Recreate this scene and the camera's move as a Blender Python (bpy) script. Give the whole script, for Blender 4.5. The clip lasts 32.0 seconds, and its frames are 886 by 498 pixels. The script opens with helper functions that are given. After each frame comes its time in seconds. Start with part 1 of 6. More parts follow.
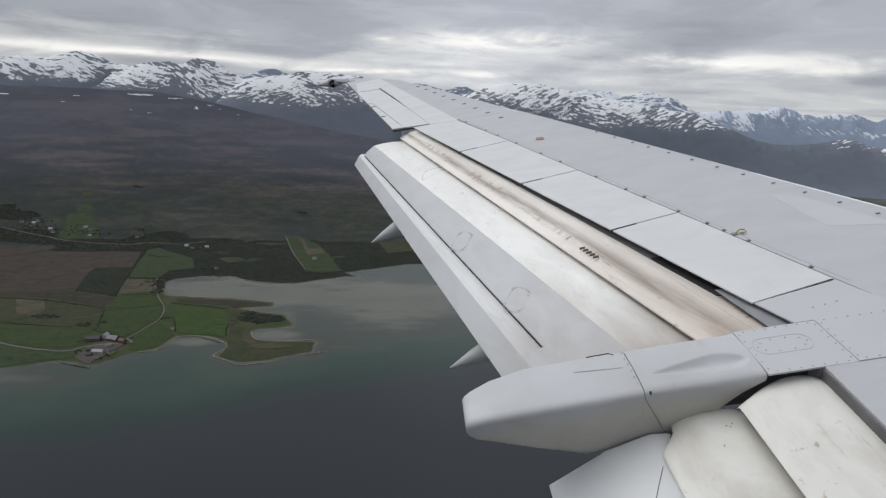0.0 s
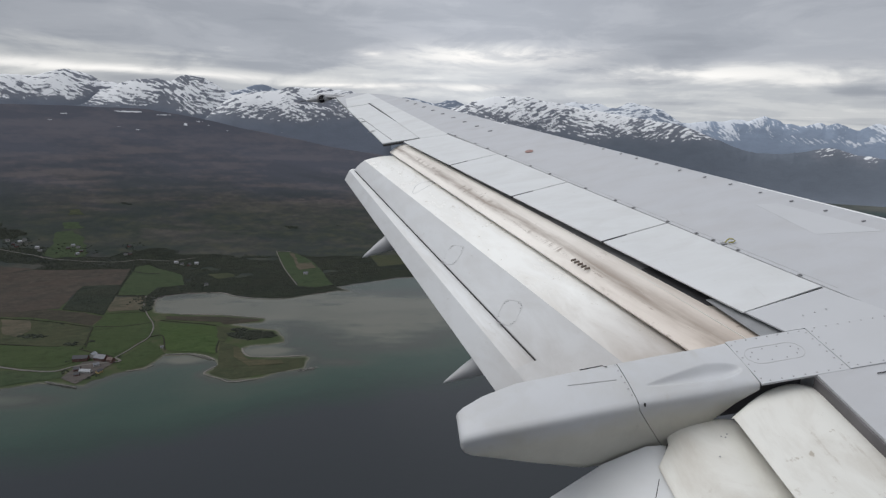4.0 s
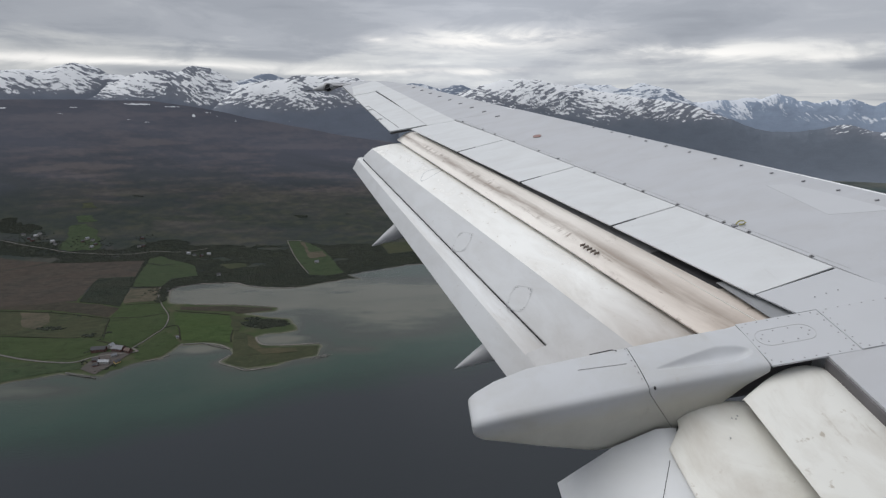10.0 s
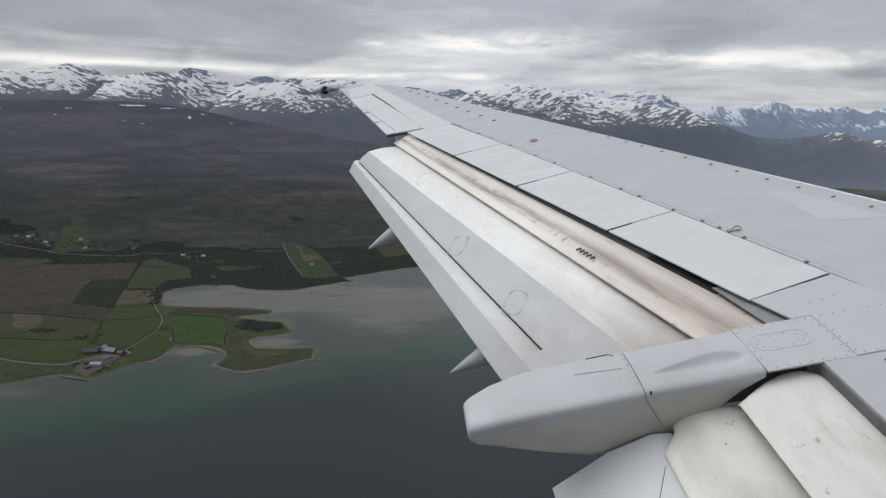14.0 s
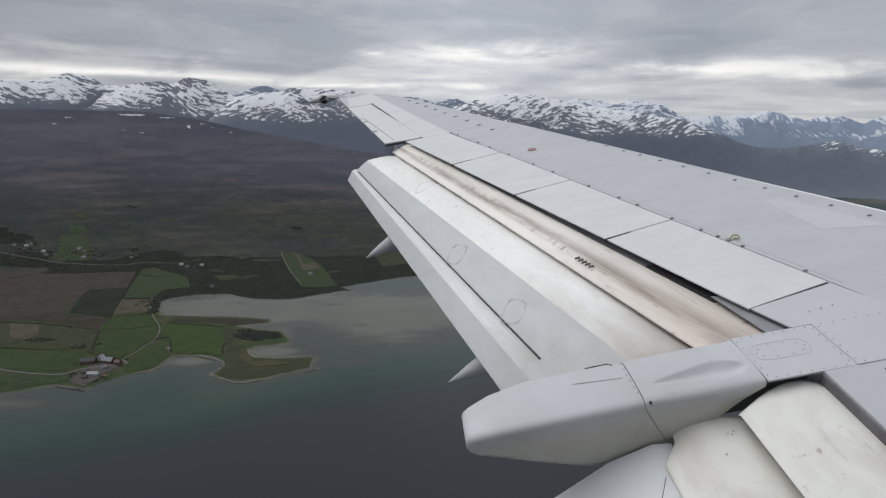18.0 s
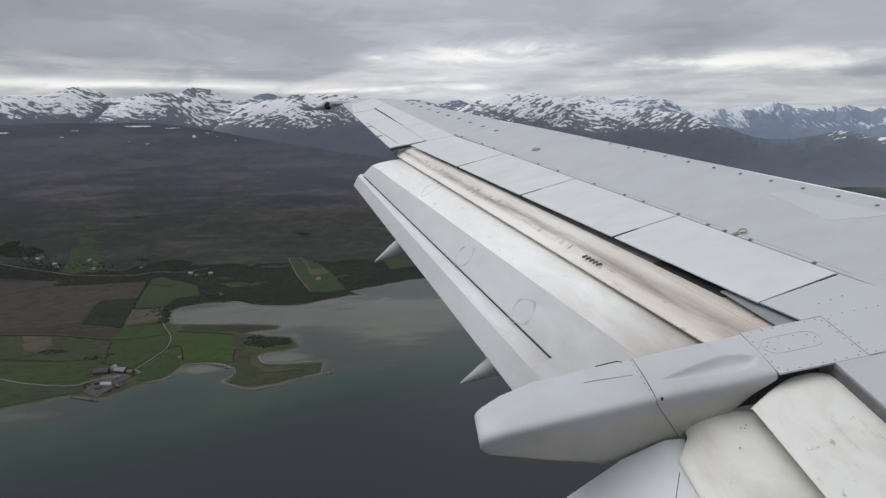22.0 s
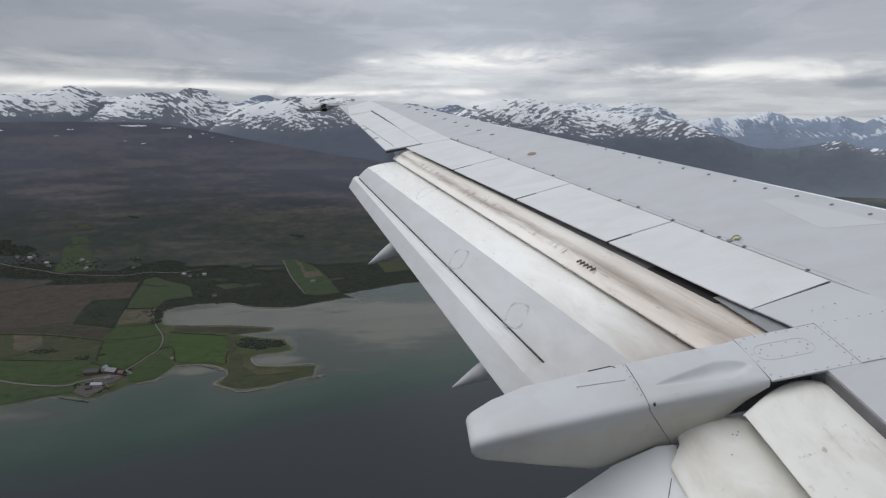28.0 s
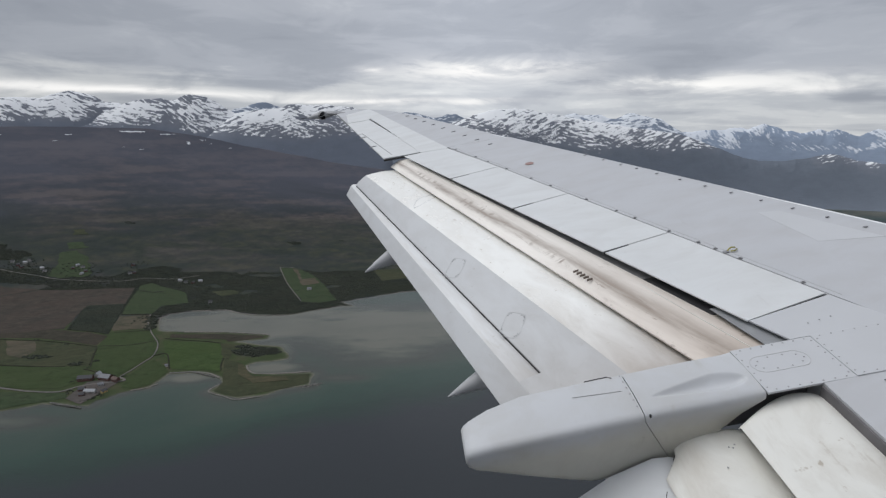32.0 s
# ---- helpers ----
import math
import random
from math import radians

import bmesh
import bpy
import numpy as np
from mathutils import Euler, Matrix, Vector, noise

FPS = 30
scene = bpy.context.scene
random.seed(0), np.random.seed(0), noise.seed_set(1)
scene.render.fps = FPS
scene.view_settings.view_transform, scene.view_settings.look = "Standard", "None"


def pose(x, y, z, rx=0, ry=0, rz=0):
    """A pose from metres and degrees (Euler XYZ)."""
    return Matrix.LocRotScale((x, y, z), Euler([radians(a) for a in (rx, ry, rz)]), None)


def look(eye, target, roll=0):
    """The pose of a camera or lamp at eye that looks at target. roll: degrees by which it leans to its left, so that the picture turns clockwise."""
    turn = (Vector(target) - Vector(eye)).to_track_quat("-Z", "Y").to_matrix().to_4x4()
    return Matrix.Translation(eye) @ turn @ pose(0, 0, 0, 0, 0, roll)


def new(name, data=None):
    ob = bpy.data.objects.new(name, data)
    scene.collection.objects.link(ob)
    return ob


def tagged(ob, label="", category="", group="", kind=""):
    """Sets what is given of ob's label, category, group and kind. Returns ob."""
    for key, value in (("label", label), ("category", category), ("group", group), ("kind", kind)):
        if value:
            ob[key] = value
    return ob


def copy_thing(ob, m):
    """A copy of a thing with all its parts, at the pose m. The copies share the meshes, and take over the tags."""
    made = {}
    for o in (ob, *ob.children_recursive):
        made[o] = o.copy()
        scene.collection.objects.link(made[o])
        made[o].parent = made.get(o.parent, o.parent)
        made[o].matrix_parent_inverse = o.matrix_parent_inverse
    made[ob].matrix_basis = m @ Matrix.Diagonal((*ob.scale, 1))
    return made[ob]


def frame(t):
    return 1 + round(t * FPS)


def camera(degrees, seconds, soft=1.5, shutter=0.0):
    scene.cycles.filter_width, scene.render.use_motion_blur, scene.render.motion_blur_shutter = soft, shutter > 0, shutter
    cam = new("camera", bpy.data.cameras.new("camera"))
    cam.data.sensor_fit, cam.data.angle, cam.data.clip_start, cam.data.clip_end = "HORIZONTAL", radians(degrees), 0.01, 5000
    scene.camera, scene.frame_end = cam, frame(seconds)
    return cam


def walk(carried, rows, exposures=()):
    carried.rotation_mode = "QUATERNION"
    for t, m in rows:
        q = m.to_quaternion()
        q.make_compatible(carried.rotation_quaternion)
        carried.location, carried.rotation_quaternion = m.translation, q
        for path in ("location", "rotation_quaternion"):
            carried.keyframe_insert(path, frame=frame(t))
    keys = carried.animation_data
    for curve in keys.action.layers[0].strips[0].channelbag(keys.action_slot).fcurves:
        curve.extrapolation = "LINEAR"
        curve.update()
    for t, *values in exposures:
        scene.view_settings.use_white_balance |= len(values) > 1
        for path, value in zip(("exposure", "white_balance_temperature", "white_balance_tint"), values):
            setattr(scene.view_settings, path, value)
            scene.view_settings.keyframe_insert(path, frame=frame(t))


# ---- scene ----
from mathutils.geometry import delaunay_2d_cdt

cam = camera(80.0, 32.0, soft=1.3)
PATH = [
    (0, (-0.011, -0.016, 399.999), (0.05, 1.93, 399.544), 1.7),
    (0.5, (-0.026, -0.017, 400.0), (0.035, 1.927, 399.532), 1.4),
    (1, (-0.027, -0.019, 400.004), (0.038, 1.925, 399.541), 1.7),
    (1.5, (0.011, -0.011, 400.007), (0.091, 1.94, 399.577), 2.3),
    (2, (-0.019, 0.009, 399.998), (0.092, 1.966, 399.597), 2.9),
    (2.5, (-0.031, 0.009, 399.996), (0.088, 1.965, 399.596), 2.8),
    (4.5, (-0.007, -0.008, 400.013), (0.076, 1.947, 399.597), 0.3),
    (5, (-0.023, -0.007, 400.016), (0.054, 1.944, 399.585), -0.2),
    (5.5, (-0.012, -0.02, 400.026), (0.047, 1.928, 399.58), -0.5),
    (6, (-0.016, -0.026, 400.042), (0.035, 1.922, 399.593), -0.7),
    (6.5, (-0.023, -0.025, 400.033), (0.029, 1.922, 399.579), -0.2),
    (7, (-0.023, -0.027, 400.015), (0.037, 1.917, 399.548), 0.2),
    (7.5, (-0.018, -0.011, 400.014), (0.053, 1.931, 399.539), 0.7),
    (8, (-0.011, -0.017, 400.024), (0.056, 1.925, 399.549), 0.8),
    (8.5, (-0.015, -0.018, 400.021), (0.046, 1.925, 399.548), 1.1),
    (9, (-0.023, -0.02, 400.02), (0.037, 1.924, 399.553), 0.9),
    (9.5, (-0.02, -0.026, 400.026), (0.039, 1.919, 399.564), 0.0),
    (10, (-0.005, -0.025, 400.025), (0.05, 1.921, 399.566), -0.3),
    (10.5, (-0.016, -0.017, 400.018), (0.049, 1.931, 399.566), -0.3),
    (11, (-0.013, -0.015, 400.023), (0.054, 1.935, 399.583), -0.4),
    (11.5, (-0.014, -0.016, 400.031), (0.054, 1.937, 399.608), -0.3),
    (12, (-0.017, -0.007, 400.021), (0.065, 1.948, 399.609), -0.1),
    (12.5, (-0.016, -0.007, 400.014), (0.076, 1.946, 399.593), 0.1),
    (13, (-0.006, 0.0, 400.005), (0.088, 1.95, 399.57), 0.0),
    (13.5, (-0.003, -0.001, 400.007), (0.083, 1.95, 399.574), 0.1),
    (14, (-0.009, -0.013, 400.019), (0.063, 1.935, 399.574), 0.2),
    (14.5, (-0.004, -0.015, 400.017), (0.063, 1.936, 399.582), 0.2),
    (16.5, (0.0, -0.017, 400.015), (0.062, 1.945, 399.634), 0.6),
    (17, (-0.012, -0.031, 400.023), (0.037, 1.924, 399.606), 0.3),
    (17.5, (-0.01, -0.021, 400.021), (0.046, 1.932, 399.593), 0.3),
    (18, (-0.005, -0.002, 400.016), (0.072, 1.953, 399.604), 0.2),
    (18.5, (0.004, -0.002, 400.006), (0.093, 1.958, 399.621), 0.5),
    (19, (0.007, -0.004, 400.018), (0.102, 1.96, 399.653), 1.0),
    (19.5, (-0.002, 0.008, 400.005), (0.103, 1.975, 399.657), 1.8),
    (20, (0.0, 0.002, 399.998), (0.111, 1.969, 399.657), 1.8),
    (20.5, (-0.002, 0.001, 400.009), (0.112, 1.967, 399.659), 0.9),
    (21, (-0.001, -0.005, 400.019), (0.095, 1.957, 399.639), -0.5),
    (21.5, (-0.001, -0.016, 400.019), (0.063, 1.943, 399.621), -1.1),
    (22, (-0.014, -0.035, 400.031), (0.037, 1.922, 399.625), -1.6),
    (22.5, (-0.007, -0.033, 400.03), (0.055, 1.927, 399.64), -1.7),
    (23, (-0.002, -0.011, 400.012), (0.081, 1.95, 399.629), -1.8),
    (23.5, (0.009, -0.001, 400.004), (0.107, 1.961, 399.628), -1.6),
    (24, (-0.002, -0.002, 400.006), (0.107, 1.958, 399.624), -1.5),
    (24.5, (0.005, 0.007, 399.991), (0.11, 1.967, 399.609), -1.1),
    (25, (0.003, -0.004, 400.009), (0.096, 1.955, 399.619), -1.1),
    (25.5, (-0.004, -0.018, 400.023), (0.077, 1.94, 399.627), -1.1),
    (27.5, (-0.005, -0.013, 400.018), (0.062, 1.944, 399.613), -1.2),
    (28, (-0.004, -0.017, 400.013), (0.066, 1.943, 399.622), -0.7),
    (28.5, (-0.014, -0.012, 400.015), (0.066, 1.951, 399.64), -0.6),
    (29, (-0.004, -0.013, 400.013), (0.076, 1.955, 399.661), -0.7),
    (29.5, (-0.009, -0.018, 400.016), (0.071, 1.95, 399.672), -0.2),
    (30, (-0.008, -0.017, 400.016), (0.067, 1.951, 399.666), 0.1),
    (30.5, (-0.006, -0.02, 400.01), (0.067, 1.944, 399.64), 0.4),
    (31, (0.003, -0.029, 400.021), (0.074, 1.933, 399.636), -0.1),
    (31.5, (-0.003, -0.023, 400.005), (0.076, 1.941, 399.637), -0.1),
    (32, (0.0, -0.012, 400.014), (0.081, 1.954, 399.655), -0.1),
]
walk(cam, [(t, look(eye, target, roll)) for t, eye, target, roll in PATH], [(0, 0.06, 6260, 9), (13, 0.06, 6250, 9), (21, 0.02, 6220, 9), (25, 0.02, 6200, 9), (32, 0.05, 6180, 9)])

# ------------------------------------------------------------------ sky and light
EYE_Z = 400.0      # height of the cabin window above the sea
SUN_AZ, SUN_EL = radians(-82), radians(56)


def build_world():
    w = bpy.data.worlds.new("overcast")
    scene.world = w
    w.use_nodes = True
    nt = w.node_tree
    nt.nodes.clear()
    nd, lk = nt.nodes.new, nt.links.new

    def math_node(op, a, b=None):
        m = nd("ShaderNodeMath")
        m.operation = op
        for i, v in enumerate((a, b)):
            if v is None:
                continue
            if isinstance(v, (int, float)):
                m.inputs[i].default_value = v
            else:
                lk(v, m.inputs[i])
        return m.outputs[0]

    out, bg = nd("ShaderNodeOutputWorld"), nd("ShaderNodeBackground")
    tc, sep = nd("ShaderNodeTexCoord"), nd("ShaderNodeSeparateXYZ")
    lk(tc.outputs["Generated"], sep.inputs[0])
    # the cloud base as a flat sheet overhead, so that its bands close up towards the horizon
    low = math_node("ADD", math_node("MAXIMUM", sep.outputs[2], 0.0), 0.055)
    flat = nd("ShaderNodeCombineXYZ")
    lk(math_node("DIVIDE", sep.outputs[0], low), flat.inputs[0])
    lk(math_node("MULTIPLY", math_node("DIVIDE", sep.outputs[1], low), 1.5), flat.inputs[1])
    # heaped cloud seen from the side near the horizon
    heap = nd("ShaderNodeMapping")
    heap.inputs["Scale"].default_value = (6.0, 6.0, 22.0)
    lk(tc.outputs["Generated"], heap.inputs[0])

    def fbm(where, scale, detail, rough, dist):
        n = nd("ShaderNodeTexNoise")
        n.inputs["Scale"].default_value, n.inputs["Detail"].default_value = scale, detail
        n.inputs["Roughness"].default_value, n.inputs["Distortion"].default_value = rough, dist
        lk(where.outputs[0], n.inputs["Vector"])
        return n.outputs[0]

    def ramp(value, stops):
        r = nd("ShaderNodeValToRGB")
        r.color_ramp.interpolation = "EASE"
        while len(r.color_ramp.elements) < len(stops):
            r.color_ramp.elements.new(0.5)
        for e, (p, c) in zip(r.color_ramp.elements, stops):
            e.position, e.color = p, (*c, 1)
        lk(value, r.inputs[0])
        return r.outputs[0]

    def mix(kind, fac, a, b):
        m = nd("ShaderNodeMix")
        m.data_type, m.blend_type = "RGBA", kind
        for sock, v in ((m.inputs[0], fac), (m.inputs[6], a), (m.inputs[7], b)):
            if isinstance(v, (int, float)):
                sock.default_value = v
            elif isinstance(v, tuple):
                sock.default_value = (*v, 1)
            else:
                lk(v, sock)
        return m.outputs[2]

    big = fbm(flat, 0.42, 5.0, 0.52, 0.4)
    fine = fbm(heap, 1.0, 7.0, 0.60, 0.5)
    both = math_node("ADD", math_node("MULTIPLY", big, 0.62), math_node("MULTIPLY", fine, 0.38))
    deck = ramp(both, ((0.36, (0.34, 0.35, 0.38)), (0.46, (0.39, 0.40, 0.43)), (0.55, (0.455, 0.462, 0.49)), (0.64, (0.53, 0.535, 0.555))))
    # below the ragged edge of the dark cloud base a paler layer shows
    pale = ramp(both, ((0.38, (0.42, 0.425, 0.45)), (0.47, (0.515, 0.518, 0.53)), (0.55, (0.62, 0.615, 0.61)), (0.62, (0.76, 0.745, 0.72))))
    side = math_node("ADD", math_node("MULTIPLY", sep.outputs[0], 0.5), 0.5)
    edge = ramp(side, ((0.21, (0.128,) * 3), (0.32, (0.124,) * 3), (0.395, (0.104,) * 3), (0.46, (0.135,) * 3), (0.55, (0.164,) * 3), (0.625, (0.138,) * 3), (0.72, (0.120,) * 3), (0.815, (0.096,) * 3)))
    ragged = math_node("ADD", edge, math_node("MULTIPLY", math_node("SUBTRACT", both, 0.5), 0.16))
    under = nd("ShaderNodeMapRange")
    under.interpolation_type = "SMOOTHSTEP"
    under.inputs[1].default_value, under.inputs[2].default_value = -0.012, 0.016
    lk(math_node("SUBTRACT", ragged, sep.outputs[2]), under.inputs[0])
    clouds = mix("MIX", under.outputs[0], deck, pale)
    # overcast is brightest overhead
    clouds = mix("MULTIPLY", 1.0, clouds, ramp(sep.outputs[2], ((0.22, (1.0, 1.0, 1.0)), (0.70, (1.22, 1.21, 1.20)))))
    clouds = mix("MULTIPLY", 1.0, clouds, ramp(side, ((0.20, (0.80,) * 3), (0.38, (0.93,) * 3), (0.55, (1.16,) * 3), (0.72, (0.99,) * 3), (0.85, (0.93,) * 3))))
    # ragged openings where the low cloud is thinnest: (x, z, half width, half height, strength)
    rag = ramp(fine, ((0.38, (0.25, 0.25, 0.25)), (0.55, (1, 1, 1))))
    ahead = math_node("GREATER_THAN", sep.outputs[1], 0.0)
    for x0, z0, sx, sz, gain in ((0.125, 0.146, 0.14, 0.019, 0.95), (0.44, 0.112, 0.15, 0.012, 0.8), (0.59, 0.096, 0.07, 0.008, 0.6), (-0.46, 0.100, 0.24, 0.006, 0.8), (-0.12, 0.091, 0.13, 0.005, 0.85), (0.11, 0.091, 0.10, 0.005, 0.7), (-0.085, 0.146, 0.022, 0.005, 0.7)):
        dx = math_node("POWER", math_node("ABSOLUTE", math_node("DIVIDE", math_node("SUBTRACT", sep.outputs[0], x0), sx)), 2.0)
        wavy = math_node("ADD", math_node("SUBTRACT", sep.outputs[2], z0), math_node("MULTIPLY", math_node("SUBTRACT", big, 0.5), 0.03))
        dz = math_node("POWER", math_node("ABSOLUTE", math_node("DIVIDE", wavy, sz)), 2.0)
        glow = math_node("POWER", 2.718, math_node("MULTIPLY", math_node("ADD", dx, dz), -1.0))
        glow = math_node("MULTIPLY", math_node("MULTIPLY", glow, gain), math_node("MULTIPLY", rag, ahead))
        clouds = mix("MIX", glow, clouds, (1.10, 1.04, 0.97))
    sky = nd("ShaderNodeTexSky")
    sky.sky_type, sky.sun_disc = "NISHITA", False
    sky.sun_elevation, sky.sun_rotation = SUN_EL, SUN_AZ
    blue = mix("MULTIPLY", 1.0, sky.outputs[0], (0.08, 0.08, 0.08))
    lk(mix("MIX", 0.95, blue, clouds), bg.inputs["Color"])
    bg.inputs["Strength"].default_value = 1.0
    lk(bg.outputs[0], out.inputs[0])


build_world()
sun = new("sun", bpy.data.lights.new("sun", "SUN"))
sun.data.energy, sun.data.angle, sun.data.color = 1.55, radians(50), (1.0, 0.97, 0.92)
sun.matrix_world = look((0, 0, 900), (-math.sin(SUN_AZ) * math.cos(SUN_EL), -math.cos(SUN_AZ) * math.cos(SUN_EL), 900 - math.sin(SUN_EL)))


# ------------------------------------------------------------------ materials
class Mat:
    """A node material with short ways to wire it."""

    def __init__(self, name, rough=0.6, metal=0.0, spec=0.5):
        self.m = bpy.data.materials.new(name)
        self.m.use_nodes = True
        self.nt = self.m.node_tree
        self.b = self.nt.nodes["Principled BSDF"]
        self.b.inputs["Roughness"].default_value = rough
        self.b.inputs["Metallic"].default_value = metal
        self.b.inputs["Specular IOR Level"].default_value = spec
        self.tc = self.nt.nodes.new("ShaderNodeTexCoord")

    def noise(self, scale=(1, 1, 1), size=1.0, detail=4.0, rough=0.55, dist=0.0, turn=0.0):
        mp, n = self.nt.nodes.new("ShaderNodeMapping"), self.nt.nodes.new("ShaderNodeTexNoise")
        mp.vector_type = "TEXTURE"
        mp.inputs["Scale"].default_value = [1 / v for v in scale]
        mp.inputs["Rotation"].default_value = (0, 0, radians(turn))
        self.nt.links.new(self.tc.outputs["Object"], mp.inputs[0])
        self.nt.links.new(mp.outputs[0], n.inputs["Vector"])
        n.inputs["Scale"].default_value, n.inputs["Detail"].default_value = size, detail
        n.inputs["Roughness"].default_value, n.inputs["Distortion"].default_value = rough, dist
        return n.outputs[0]

    def attr(self, name):
        a = self.nt.nodes.new("ShaderNodeAttribute")
        a.attribute_name = name
        return a.outputs["Fac"]

    def ramp(self, value, stops):
        r = self.nt.nodes.new("ShaderNodeValToRGB")
        while len(r.color_ramp.elements) < len(stops):
            r.color_ramp.elements.new(0.5)
        for e, (p, c) in zip(r.color_ramp.elements, stops):
            c = (c, c, c) if isinstance(c, (int, float)) else c
            e.position, e.color = p, (*c, 1)
        self.nt.links.new(value, r.inputs[0])
        return r.outputs[0]

    def math(self, op, a, b=None):
        m = self.nt.nodes.new("ShaderNodeMath")
        m.operation = op
        for i, v in enumerate((a, b)):
            if v is None:
                continue
            if isinstance(v, (int, float)):
                m.inputs[i].default_value = v
            else:
                self.nt.links.new(v, m.inputs[i])
        return m.outputs[0]

    def mix(self, fac, a, b, kind="MIX"):
        m = self.nt.nodes.new("ShaderNodeMix")
        m.data_type, m.blend_type = "RGBA", kind
        for sock, v in ((m.inputs[0], fac), (m.inputs[6], a), (m.inputs[7], b)):
            if isinstance(v, (int, float)):
                sock.default_value = v
            elif isinstance(v, tuple):
                sock.default_value = (*v, 1)
            else:
                self.nt.links.new(v, sock)
        return m.outputs[2]

    def color(self, v):
        if isinstance(v, tuple):
            self.b.inputs["Base Color"].default_value = (*v, 1)
        else:
            self.nt.links.new(v, self.b.inputs["Base Color"])
        return self

    def rough(self, v):
        self.nt.links.new(v, self.b.inputs["Roughness"])
        return self

    def bump(self, height, strength=0.3, distance=0.01):
        b = self.nt.nodes.new("ShaderNodeBump")
        b.inputs["Strength"].default_value, b.inputs["Distance"].default_value = strength, distance
        self.nt.links.new(height, b.inputs["Height"])
        self.nt.links.new(b.outputs[0], self.b.inputs["Normal"])
        return self


def paint(name, tone, dirt, amount, rough=0.38, streak=(1.2, 1.2, 1.2), turn=0.0, band=None, root=None, oil=None, spots=0.0):
    """Aircraft paint: a tone with cloudy fading and fine grime; band: front and rear edge of a flap with a sooty strip
    along its span; root: (v from, v to, tone) of exhaust staining; oil: (w from, w to, tone) of a yellowed film on the
    flanks, lightened in place of bounced light.
    """
    k = Mat(name, rough)
    soft = k.noise((1, 1, 1), 1.3, 4)
    grime = k.noise(streak, 2.2, 8, 0.62, 0.4, turn)
    c = k.mix(k.ramp(soft, ((0.3, 0.0), (0.7, 1.0))), tone, tuple(v * 0.96 for v in tone))
    if root:
        sp = k.nt.nodes.new("ShaderNodeSeparateXYZ")
        k.nt.links.new(k.tc.outputs["Object"], sp.inputs[0])
        f = k.math("DIVIDE", k.math("SUBTRACT", sp.outputs[1], root[0]), root[1] - root[0])
        f = k.math("ADD", f, k.math("MULTIPLY", k.math("SUBTRACT", grime, 0.5), 0.7))
        c = k.mix(k.ramp(f, ((0.0, 0.0), (1.0, 0.75))), c, root[2])
    if oil:
        sp = k.nt.nodes.new("ShaderNodeSeparateXYZ")
        k.nt.links.new(k.tc.outputs["Object"], sp.inputs[0])
        f = k.math("DIVIDE", k.math("SUBTRACT", sp.outputs[2], oil[0]), oil[1] - oil[0])
        f = k.math("ADD", f, k.math("MULTIPLY", k.math("SUBTRACT", grime, 0.5), 1.2))
        c = k.mix(k.ramp(f, ((0.0, 0.0), (1.0, 0.85))), c, oil[2])
    c = k.mix(k.ramp(grime, ((0.42, 0.0), (0.78, amount))), c, dirt)
    if band:
        sp, sheet_at = k.nt.nodes.new("ShaderNodeSeparateXYZ"), k.nt.nodes.new("ShaderNodeCombineXYZ")
        k.nt.links.new(k.tc.outputs["Object"], sp.inputs[0])
        rims = []
        for v0, u0, v1, u1 in band:
            slope = (u1 - u0) / (v1 - v0)
            rims.append(k.math("ADD", k.math("MULTIPLY", sp.outputs[1], slope), u0 - slope * v0))
        chord = k.math("DIVIDE", k.math("SUBTRACT", rims[0], sp.outputs[0]), k.math("SUBTRACT", *rims))
        k.nt.links.new(chord, sheet_at.inputs[0])
        k.nt.links.new(sp.outputs[1], sheet_at.inputs[1])

        def smear(across, along, detail, rough, dist):
            mp, n = k.nt.nodes.new("ShaderNodeMapping"), k.nt.nodes.new("ShaderNodeTexNoise")
            mp.inputs["Scale"].default_value = (across, along, 1.0)
            k.nt.links.new(sheet_at.outputs[0], mp.inputs[0])
            k.nt.links.new(mp.outputs[0], n.inputs["Vector"])
            n.inputs["Scale"].default_value, n.inputs["Detail"].default_value = 1.0, detail
            n.inputs["Roughness"].default_value, n.inputs["Distortion"].default_value = rough, dist
            return n.outputs[0]

        # soot gathers ahead of a chipped seam and thins out forward; the airflow has combed it across in places
        wander = k.math("ADD", chord, k.math("MULTIPLY", k.math("SUBTRACT", smear(1.0, 4.0, 4, 0.6, 0.2), 0.5), 0.10))
        fall = k.ramp(wander, ((0.18, 0.0), (0.42, 0.28), (0.58, 0.82), (0.66, 0.9), (0.84, 0.0)))
        soot = k.math("MULTIPLY", fall, k.ramp(smear(3.0, 0.8, 6, 0.62, 0.3), ((0.36, 0.18), (0.58, 1.0))))
        combed = k.math("MULTIPLY", k.ramp(smear(1.3, 17.0, 4, 0.6, 0.1), ((0.48, 0.0), (0.60, 0.8))), k.ramp(smear(0.6, 1.3, 2, 0.5, 0.0), ((0.46, 0.0), (0.58, 1.0))))
        combed = k.math("MULTIPLY", combed, k.ramp(wander, ((0.40, 0.0), (0.56, 1.0), (0.74, 1.0), (0.82, 0.0))))
        chips = k.math("MULTIPLY", k.ramp(smear(14.0, 5.0, 5, 0.7, 0.3), ((0.56, 0.0), (0.62, 0.7))), k.ramp(wander, ((0.66, 0.0), (0.70, 1.0), (0.76, 1.0), (0.80, 0.0))))
        c = k.mix(k.math("MAXIMUM", k.math("MAXIMUM", soot, combed), chips), c, dirt)
